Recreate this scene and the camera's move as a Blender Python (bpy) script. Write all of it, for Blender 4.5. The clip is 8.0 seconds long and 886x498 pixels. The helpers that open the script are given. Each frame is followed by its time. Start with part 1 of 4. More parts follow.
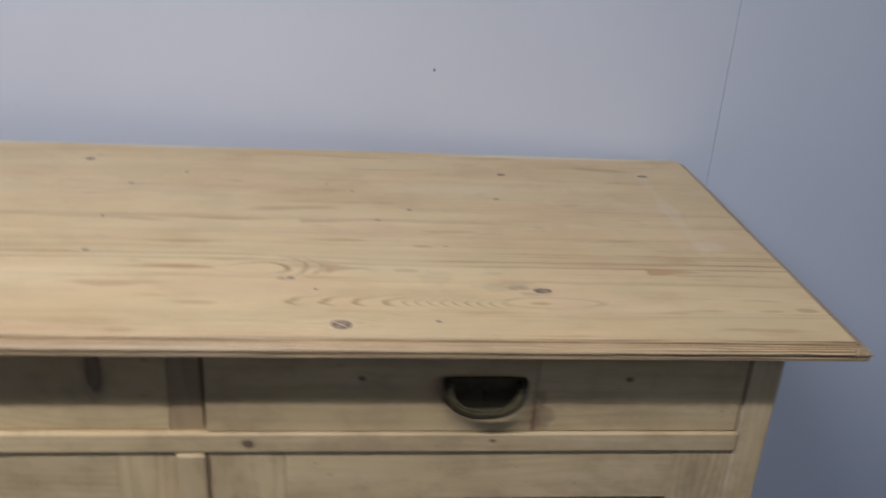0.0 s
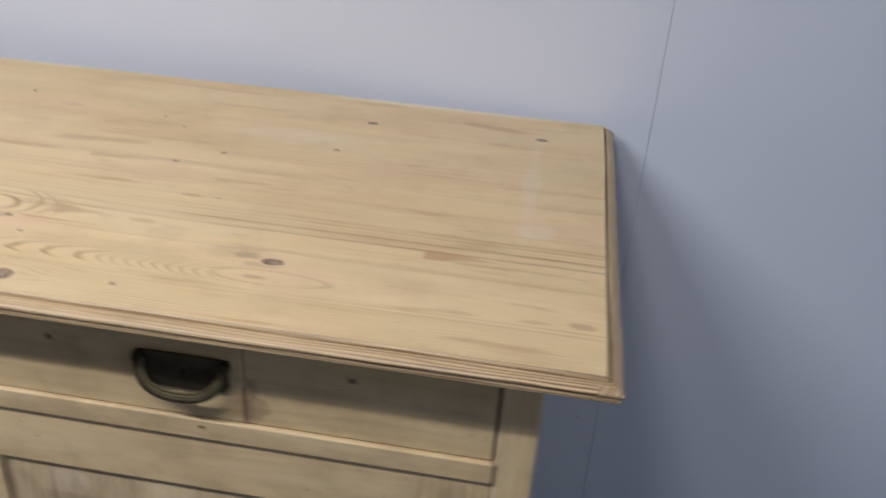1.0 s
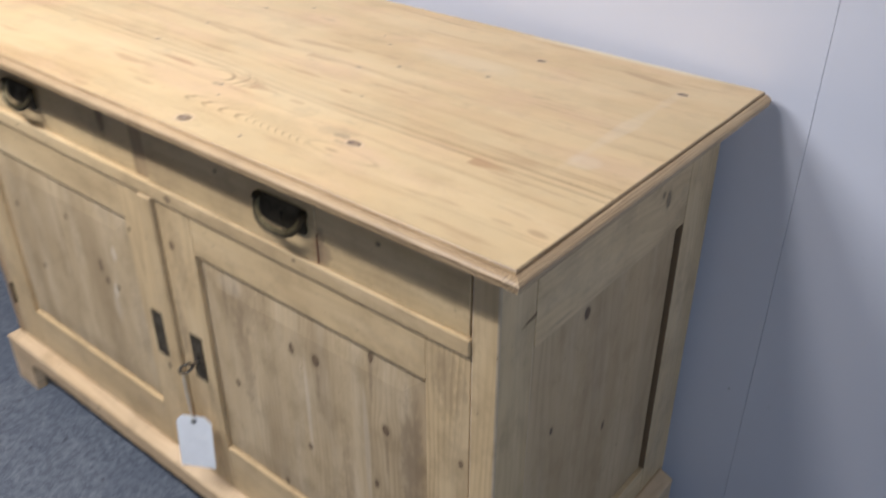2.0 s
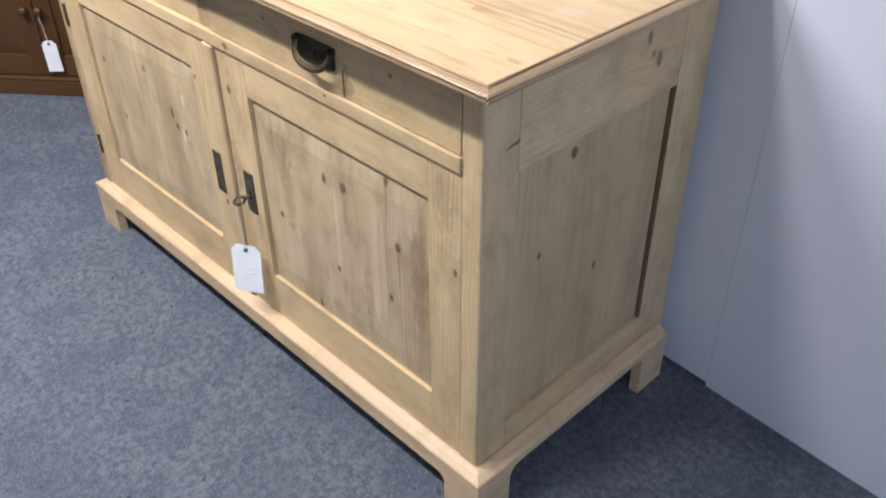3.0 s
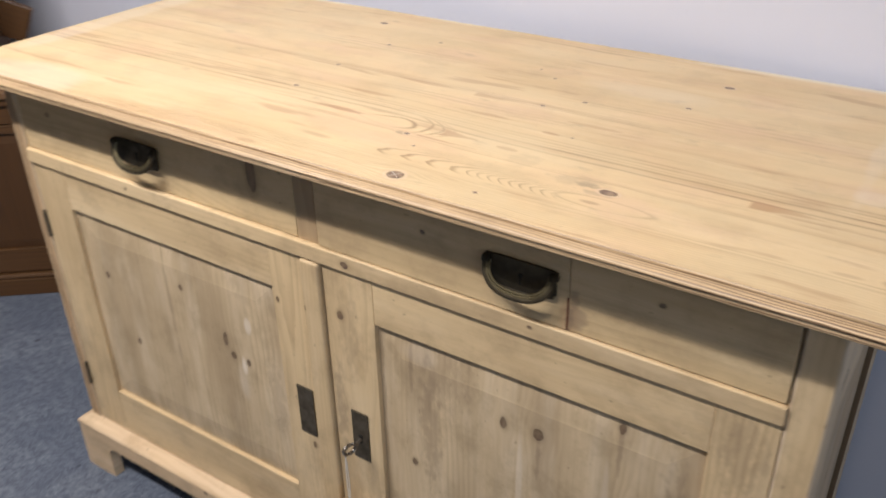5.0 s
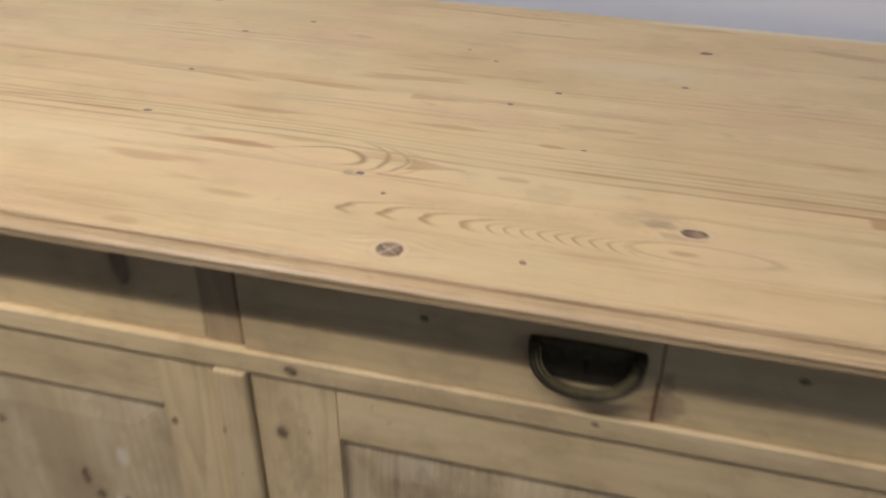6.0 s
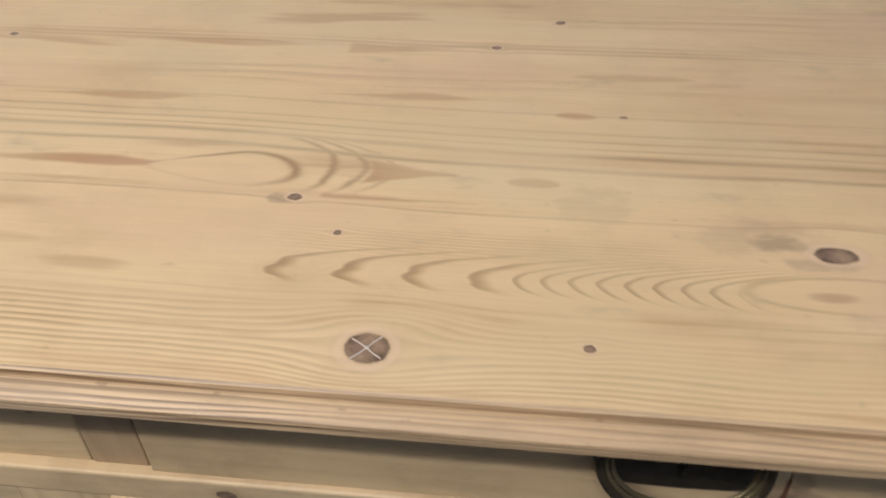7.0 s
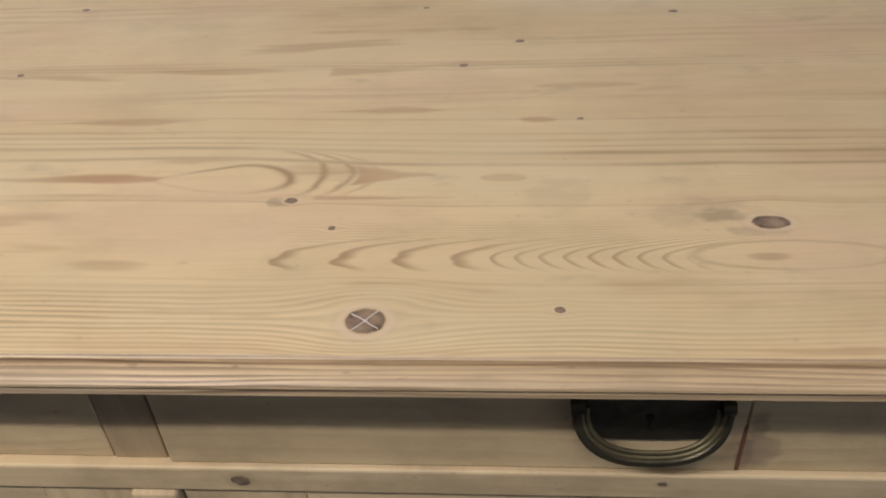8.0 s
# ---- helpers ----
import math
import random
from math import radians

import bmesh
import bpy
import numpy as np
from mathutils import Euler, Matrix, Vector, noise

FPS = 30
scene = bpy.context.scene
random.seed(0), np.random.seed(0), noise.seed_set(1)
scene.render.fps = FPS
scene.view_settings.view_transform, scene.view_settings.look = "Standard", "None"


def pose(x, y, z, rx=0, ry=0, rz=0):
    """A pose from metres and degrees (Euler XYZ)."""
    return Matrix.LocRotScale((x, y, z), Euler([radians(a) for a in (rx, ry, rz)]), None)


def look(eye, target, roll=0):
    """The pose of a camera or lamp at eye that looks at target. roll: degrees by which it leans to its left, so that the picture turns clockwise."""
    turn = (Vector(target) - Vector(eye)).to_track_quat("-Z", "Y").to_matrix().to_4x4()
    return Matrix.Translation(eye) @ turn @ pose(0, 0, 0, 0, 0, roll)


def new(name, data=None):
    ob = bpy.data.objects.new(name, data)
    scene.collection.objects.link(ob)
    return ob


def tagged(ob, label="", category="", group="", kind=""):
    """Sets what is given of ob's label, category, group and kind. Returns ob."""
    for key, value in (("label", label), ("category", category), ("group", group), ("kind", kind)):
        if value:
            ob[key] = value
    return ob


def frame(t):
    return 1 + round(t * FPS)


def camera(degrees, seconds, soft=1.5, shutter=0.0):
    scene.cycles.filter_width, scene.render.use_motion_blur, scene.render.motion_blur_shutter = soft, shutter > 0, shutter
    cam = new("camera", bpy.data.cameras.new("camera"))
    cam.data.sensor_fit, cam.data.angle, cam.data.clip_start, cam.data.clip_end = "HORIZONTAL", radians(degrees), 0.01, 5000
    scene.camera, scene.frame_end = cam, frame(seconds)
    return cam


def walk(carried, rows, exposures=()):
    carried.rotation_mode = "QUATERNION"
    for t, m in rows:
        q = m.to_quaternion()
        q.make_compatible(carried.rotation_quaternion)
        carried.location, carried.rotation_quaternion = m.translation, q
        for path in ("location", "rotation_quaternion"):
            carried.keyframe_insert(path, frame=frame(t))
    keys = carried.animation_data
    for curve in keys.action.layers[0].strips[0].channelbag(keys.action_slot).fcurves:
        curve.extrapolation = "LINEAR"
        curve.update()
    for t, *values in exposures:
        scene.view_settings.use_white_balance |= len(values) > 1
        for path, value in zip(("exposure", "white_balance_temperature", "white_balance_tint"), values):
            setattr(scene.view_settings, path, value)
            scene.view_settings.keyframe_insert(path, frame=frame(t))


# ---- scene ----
cam = camera(53.6, 8.0, 1.8, 0.5)
PATH = [
    (0, (-0.562, -0.781, 1.344), (-0.369, 1.031, 0.521), 3.6),
    (0.2, (-0.469, -0.785, 1.335), (-0.339, 1.021, 0.484), 4.3),
    (0.5, (-0.347, -0.731, 1.34), (-0.272, 1.059, 0.451), 2.3),
    (0.7, (-0.250, -0.686, 1.320), (-0.257, 1.105, 0.431), 1.6),
    (1, (-0.087, -0.598, 1.318), (-0.299, 1.144, 0.36), 4.1),
    (1.2, (0.002, -0.565, 1.326), (-0.303, 1.146, 0.336), 3.4),
    (1.5, (0.175, -0.535, 1.316), (-0.537, 1.043, 0.314), 1.7),
    (1.7, (0.282, -0.553, 1.324), (-0.654, 0.905, 0.324), 0.6),
    (2, (0.387, -0.584, 1.341), (-0.699, 0.734, 0.301), -0.0),
    (2.2, (0.457, -0.625, 1.333), (-0.676, 0.648, 0.286), 0.2),
    (3.3, (0.639, -0.687, 1.333), (-0.524, 0.409, 0.131), -1.0),
    (3.5, (0.628, -0.698, 1.336), (-0.551, 0.4, 0.15), -1.2),
    (3.8, (0.597, -0.732, 1.347), (-0.604, 0.402, 0.220), -1.5),
    (4, (0.553, -0.743, 1.341), (-0.659, 0.442, 0.28), -0.1),
    (4.3, (0.411, -0.763, 1.322), (-0.779, 0.508, 0.338), 0.0),
    (4.5, (0.283, -0.737, 1.321), (-0.885, 0.572, 0.361), -0.3),
    (4.7, (0.163, -0.72, 1.322), (-0.952, 0.629, 0.355), -0.7),
    (5.8, (-0.351, -0.604, 1.304), (-0.81, 0.997, 0.196), 0.2),
    (6, (-0.4, -0.505, 1.271), (-0.795, 1.1, 0.145), 0.7),
    (6.2, (-0.446, -0.377, 1.232), (-0.809, 1.212, 0.072), 0.5),
    (6.4, (-0.485, -0.276, 1.200), (-0.814, 1.272, -0.022), 0.0),
    (6.5, (-0.495, -0.245, 1.191), (-0.809, 1.272, -0.075), -0.6),
    (6.8, (-0.510, -0.220, 1.198), (-0.742, 1.231, -0.159), -1.2),
    (7, (-0.504, -0.232, 1.193), (-0.699, 1.245, -0.142), -1.7),
    (7.3, (-0.502, -0.265, 1.192), (-0.671, 1.237, -0.119), -3.1),
    (7.5, (-0.507, -0.283, 1.199), (-0.633, 1.226, -0.107), -2.5),
    (8, (-0.501, -0.298, 1.208), (-0.648, 1.244, -0.056), -3.6),
]
EXPOSURES = [(0.0, -0.99, 5420, 10), (0.5, -0.67, 5430, 11), (1.0, -0.66, 5600, 10), (1.5, -0.73, 5800, 10), (2.0, -0.24, 5720, 12), (2.4, -0.03, 5700, 12), (3.5, 0.41, 5870, 16), (4.0, 0.09, 6070, 18), (4.5, -0.15, 5940, 17), (5.8, -0.6, 5980, 11), (6.0, -0.83, 5940, 11), (6.2, -0.74, 5960, 12), (6.5, -1.33, 6000, 12), (7.0, -0.82, 5790, 14), (8.0, -0.96, 5740, 12)]
walk(cam, [(t, look(eye, target, roll)) for t, eye, target, roll in PATH], EXPOSURES)

# ---- light and exposure ----
world = bpy.data.worlds.new("room_air")
scene.world = world
world.use_nodes = True
sky = world.node_tree.nodes.new("ShaderNodeTexSky")
sky.sky_type, sky.sun_disc = "NISHITA", False
sky.sun_elevation, sky.sun_rotation = radians(35), radians(200)
world.node_tree.links.new(sky.outputs[0], world.node_tree.nodes["Background"].inputs[0])
world.node_tree.nodes["Background"].inputs[1].default_value = 0.12


def area_lamp(name, m, sx, sy, watts, colour):
    data = bpy.data.lights.new(name, "AREA")
    data.shape, data.size, data.size_y, data.energy, data.color = "RECTANGLE", sx, sy, watts, colour
    ob = new(name, data)
    ob.matrix_world = m
    return ob


TUBE_X, TUBE_Y, TUBE_Z = -1.45, -0.82, 2.24
SPOT_X, SPOT_Y, SPOT_Z = -0.46, -0.87, 2.29
TUBE_X2, TUBE_Y2 = 1.75, -1.9
WARM = (1.0, 0.94, 0.855)
area_lamp("tube_light_glow", pose(TUBE_X, TUBE_Y, TUBE_Z), 1.16, 0.05, 64.0, WARM)
area_lamp("spot_light_glow", pose(SPOT_X, SPOT_Y, SPOT_Z), 0.26, 0.20, 17.5, (1.0, 0.91, 0.80))
area_lamp("tube_light_glow", pose(TUBE_X2, TUBE_Y2, TUBE_Z), 1.16, 0.05, 12.0, (1.0, 0.945, 0.88))
area_lamp("shop_window_daylight", pose(3.36, -1.70, 1.28, 0, 90, 0), 1.7, 2.3, 27.0, (0.60, 0.77, 1.0))


# ---- materials ----
class Nodes:
    """A node tree with short calls."""

    def __init__(self, name):
        self.mat = bpy.data.materials.new(name)
        self.mat.use_nodes = True
        self.tree = self.mat.node_tree
        self.bsdf = self.tree.nodes["Principled BSDF"]

    def put(self, socket, value):
        if isinstance(value, bpy.types.NodeSocket):
            self.tree.links.new(value, socket)
        else:
            socket.default_value = value

    def m(self, op, a, b=0.0, c=0.0):
        n = self.tree.nodes.new("ShaderNodeMath")
        n.operation = op
        for s, v in zip(n.inputs, (a, b, c)):
            self.put(s, v)
        return n.outputs[0]

    def xyz(self, x, y, z):
        n = self.tree.nodes.new("ShaderNodeCombineXYZ")
        for s, v in zip(n.inputs, (x, y, z)):
            self.put(s, v)
        return n.outputs[0]

    def noise(self, vec, scale=1.0, detail=2.0, rough=0.5):
        n = self.tree.nodes.new("ShaderNodeTexNoise")
        self.put(n.inputs["Vector"], vec)
        n.inputs["Scale"].default_value, n.inputs["Detail"].default_value, n.inputs["Roughness"].default_value = scale, detail, rough
        return n.outputs["Fac"]

    def step(self, v, lo, hi, a=0.0, b=1.0):
        n = self.tree.nodes.new("ShaderNodeMapRange")
        n.interpolation_type = "SMOOTHSTEP"
        for s, q in zip(n.inputs, (v, lo, hi, a, b)):
            self.put(s, q)
        return n.outputs[0]

    def mix(self, f, a, b, kind="MIX"):
        n = self.tree.nodes.new("ShaderNodeMix")
        n.data_type, n.blend_type = "RGBA", kind
        self.put(n.inputs[0], f)
        self.put(n.inputs[6], a if isinstance(a, bpy.types.NodeSocket) else (*a, 1))
        self.put(n.inputs[7], b if isinstance(b, bpy.types.NodeSocket) else (*b, 1))
        return n.outputs[2]

    def place(self):
        n = self.tree.nodes.new("ShaderNodeTexCoord")
        s = self.tree.nodes.new("ShaderNodeSeparateXYZ")
        self.tree.links.new(n.outputs["Object"], s.inputs[0])
        return n.outputs["Object"], s.outputs

    def rnd(self):
        return self.tree.nodes.new("ShaderNodeObjectInfo").outputs["Random"]

    def bump(self, height, strength=0.2, distance=0.001):
        n = self.tree.nodes.new("ShaderNodeBump")
        n.inputs["Strength"].default_value, n.inputs["Distance"].default_value = strength, distance
        self.put(n.inputs["Height"], height)
        self.put(self.bsdf.inputs["Normal"], n.outputs[0])

    def done(self, colour, rough=0.5, metal=0.0, spec=0.5):
        b = self.bsdf.inputs
        self.put(b["Base Color"], colour if isinstance(colour, bpy.types.NodeSocket) else (*colour, 1))
        self.put(b["Roughness"], rough)
        self.put(b["Metallic"], metal)
        self.put(b["Specular IOR Level"], spec)
        return self.mat


# which of x, y, z runs along the grain, across it on the face, and into the board
AXES = {"top": (0, 1, 2), "rail": (0, 2, 1), "stile": (2, 0, 1), "side": (2, 1, 0), "siderail": (1, 2, 0), "depth": (1, 0, 2)}


def band(g, v, lo, hi, soft):
    """One between lo and hi, fading over soft at both ends."""
    return g.m("MULTIPLY", g.step(v, lo, lo + soft), g.step(v, hi, hi - soft))


def line(g, off, half):
    """A soft line where off is nought."""
    q = g.m("MULTIPLY", off, 1 / half)
    return g.m("EXPONENT", g.m("MULTIPLY", g.m("MULTIPLY", q, q), -1.0))


def oval(g, a, u, ca, cu, flat):
    """Distance from a centre, stretched along the grain; flat: height over length."""
    da, du = g.m("SUBTRACT", a, ca), g.m("MULTIPLY", g.m("SUBTRACT", u, cu), 1 / flat)
    return g.m("SQRT", g.m("MULTIPLY_ADD", da, da, g.m("MULTIPLY", du, du)))


def top_figure(g, late, a, u, bent, low, fine, sway):
    """The drawing of the table top's front board: long rings, a swirl beside a knot, a comb of crescents and an eye."""
    wave = g.m("SUBTRACT", sway, 0.5)
    jag = g.m("SUBTRACT", fine, 0.5)
    rag = g.m("SUBTRACT", g.noise(g.xyz(g.m("MULTIPLY", a, 16.0), g.m("MULTIPLY", u, 42.0), 5.0), 1.0, 3.0, 0.6), 0.5)
    v = g.m("MULTIPLY_ADD", wave, 0.006, u)
    # clear wood round the figures
    clear = g.m("MULTIPLY", band(g, u, 0.072, 0.262, 0.012), band(g, a, -0.90, -0.24, 0.08))
    late = g.m("MULTIPLY", late, g.m("MULTIPLY_ADD", clear, -0.86, 1.0))
    # long rings, a little lower past the swirl
    run = g.m("ADD", g.m("MULTIPLY_ADD", g.m("SUBTRACT", low, 0.5), 0.020, bent), g.step(a, -0.76, -0.50, 0.0, 0.008))
    run = g.m("MULTIPLY_ADD", wave, 0.005, run)
    swell = oval(g, a, u, -0.69, 0.187, 0.26)
    run = g.m("SUBTRACT", run, g.m("MULTIPLY", g.m("SUBTRACT", u, 0.187), g.m("MULTIPLY", line(g, swell, 0.075), 0.30)))
    vary = g.noise(g.xyz(g.m("MULTIPLY", a, 2.6), g.m("MULTIPLY", u, 60.0), 3.0), 1.0, 2.0)
    for cu, half, amp in ((0.2125, 0.0024, 1.0), (0.1985, 0.0020, 1.0), (0.2275, 0.0013, 0.78), (0.2360, 0.0013, 0.66), (0.2200, 0.0010, 0.60), (0.2560, 0.0013, 0.42), (0.3350, 0.0013, 0.62), (0.3405, 0.0011, 0.55), (0.3460, 0.0011, 0.42), (0.4320, 0.0013, 0.24), (0.4960, 0.0012, 0.20), (0.1530, 0.0009, 0.55), (0.0735, 0.0012, 0.60), (0.0800, 0.0010, 0.50)):
        late = g.m("MAXIMUM", late, g.m("MULTIPLY", line(g, g.m("SUBTRACT", run, cu), half), g.step(vary, 0.34, 0.60, amp * 0.45, amp)))
    # tongues of late wood, pointed to one end or to both
    tongue = 0.0
    for a0, a1, cu, wide, amp, both in ((-0.650, -0.535, 0.2640, 0.0050, 0.60, 1), (-0.640, -0.572, 0.3270, 0.0075, 0.65, 0), (-0.90, -0.700, 0.1790, 0.0062, 0.95, 1), (-0.86, -0.72, 0.2530, 0.0052, 0.75, 1), (-0.83, -0.66, 0.3300, 0.0070, 0.65, 1), (-0.625, -0.535, 0.1535, 0.0024, 0.95, 0), (-0.86, -0.74, 0.1590, 0.0022, 0.60, 1), (-0.519, -0.488, 0.1770, 0.0056, 0.75, 2), (-0.492, -0.466, 0.2480, 0.0045, 0.70, 2), (-0.480, -0.400, 0.2980, 0.0045, 0.45, 2), (-0.42, -0.28, 0.0210, 0.0026, 0.60, 1), (-0.60, -0.49, 0.0180, 0.0022, 0.60, 1), (-0.20, -0.11, 0.1830, 0.0105, 0.80, 0)):
        if both == 2:
            q = g.m("MULTIPLY", g.m("SUBTRACT", a, 0.5 * (a0 + a1)), 2 / (a1 - a0))
            shape = g.m("MULTIPLY", g.m("SQRT", g.m("MAXIMUM", g.m("MULTIPLY_ADD", g.m("MULTIPLY", q, q), -1.0, 1.0), 0.0)), wide * 0.8)
        elif both:
            shape = g.m("MULTIPLY", g.m("MULTIPLY", g.step(a, a0, a0 + 0.8 * (a1 - a0)), g.step(a, a1, a1 - 0.4 * (a1 - a0))), wide)
        else:
            shape = g.step(a, a1, a0, 0.0, wide)
        edge = g.m("SUBTRACT", g.m("ABSOLUTE", g.m("SUBTRACT", g.m("MULTIPLY_ADD", rag, 0.007, v), cu)), shape)
        tongue = g.m("MAXIMUM", tongue, g.m("MULTIPLY", g.m("MULTIPLY", g.step(edge, 0.0019, -0.0022), band(g, a, a0 - 0.004, a1 + 0.004, 0.006)), amp))
    # broad soft bands of browner wood along the rings
    for cu, half, amp in ((0.2060, 0.0050, 0.42), (0.2330, 0.0060, 0.34), (0.2880, 0.0050, 0.28), (0.3380, 0.0070, 0.34), (0.1560, 0.0030, 0.34), (0.0700, 0.0040, 0.30), (0.0250, 0.0030, 0.25)):
        tongue = g.m("MAXIMUM", tongue, g.m("MULTIPLY", line(g, g.m("SUBTRACT", g.m("MULTIPLY_ADD", rag, 0.008, run), cu), half), g.step(vary, 0.40, 0.62, 0.1 * amp, amp)))
    # the swirl: a pale lens with a dark rim, arcs that turn down towards the knot, a flame past them
    la, lu = g.m("ADD", a, 0.692), g.m("MULTIPLY", g.m("SUBTRACT", v, 0.1765), g.step(a, -0.765, -0.665, 6.6, 2.55))
    lens = g.m("MULTIPLY_ADD", rag, 0.016, g.m("SQRT", g.m("MULTIPLY_ADD", la, la, g.m("MULTIPLY", lu, lu))))
    rim = g.m("MULTIPLY", line(g, g.m("SUBTRACT", lens, 0.047), 0.0044), g.step(g.m("MULTIPLY_ADD", u, 2.6, a), -0.27, -0.18, 0.18, 0.95))
    hollow = g.step(lens, 0.049, 0.042, 1.0, 0.08)
    late, tongue = g.m("MAXIMUM", g.m("MULTIPLY", late, hollow), rim), g.m("MULTIPLY", tongue, hollow)
    for ru, r, half, amp in ((0.51, 0.0680, 0.0030, 0.9), (0.405, 0.0880, 0.0028, 0.8), (0.345, 0.1050, 0.0022, 0.5)):
        e = g.m("MULTIPLY_ADD", rag, 0.016, oval(g, a, v, -0.690, 0.180, ru))
        east = g.m("MULTIPLY", g.step(a, -0.672, -0.645), g.m("MULTIPLY", g.step(u, 0.152, 0.172), g.step(u, 0.216, 0.209)))
        late = g.m("MAXIMUM", late, g.m("MULTIPLY", g.m("MULTIPLY", line(g, g.m("SUBTRACT", e, r), half), east), amp))
    e = oval(g, a, v, -0.690, 0.180, 0.405)
    edge = g.m("SUBTRACT", g.m("ABSOLUTE", g.m("SUBTRACT", g.m("MULTIPLY_ADD", rag, 0.007, v), 0.1800)), g.step(a, -0.548, -0.620, 0.0015, 0.0125))
    flame = g.m("MULTIPLY", g.m("MULTIPLY", g.step(edge, 0.0019, -0.0022), g.step(e, 0.0885, 0.0925)), band(g, a, -0.650, -0.545, 0.006))
    tongue = g.m("MAXIMUM", tongue, flame)
    # crescents: long upper horns, short lower ones, closer together towards the eye
    du = g.m("SUBTRACT", g.m("MULTIPLY_ADD", wave, 0.004, u), 0.0935)
    bow = g.m("MULTIPLY", g.m("MULTIPLY", du, du), g.step(du, -0.002, 0.002, -120.0, -165.0))
    tip = g.m("ADD", a, bow)
    count = g.m("MULTIPLY_ADD", g.m("MAXIMUM", g.m("ADD", tip, 0.520), 0.0), 1 / 0.0140 - 1 / 0.036, g.m("MULTIPLY", g.m("ADD", tip, 0.643), 1 / 0.036))
    saw = g.m("FRACT", g.m("MULTIPLY_ADD", jag, 0.9, count))
    crescent = g.m("MULTIPLY", g.step(saw, 0.0, 0.10), g.step(saw, 0.42, 0.12))
    inside = g.m("MULTIPLY", band(g, du, -0.0135, 0.0250, 0.008), band(g, tip, -0.655, -0.392, 0.012))
    late = g.m("MAXIMUM", g.m("MULTIPLY", late, g.m("MULTIPLY_ADD", inside, -0.8, 1.0)), g.m("MULTIPLY", g.m("MULTIPLY", crescent, inside), g.step(du, 0.024, 0.0, 0.48, 0.95)))
    eye = oval(g, a, v, -0.338, 0.0975, 0.20)
    late = g.m("MAXIMUM", late, g.m("MULTIPLY", line(g, g.m("SUBTRACT", g.m("MULTIPLY_ADD", rag, 0.022, eye), 0.060), 0.0048), 0.48))
    # fine even rings above the crescents
    silk = g.m("FRACT", g.m("MULTIPLY", run, 1 / 0.0026))
    silk = g.m("MULTIPLY", g.m("MULTIPLY", band(g, silk, 0.2, 0.9, 0.3), band(g, u, 0.104, 0.132, 0.008)), band(g, a, -0.66, -0.40, 0.05))
    return g.m("MAXIMUM", late, g.m("MULTIPLY", silk, 0.30)), tongue


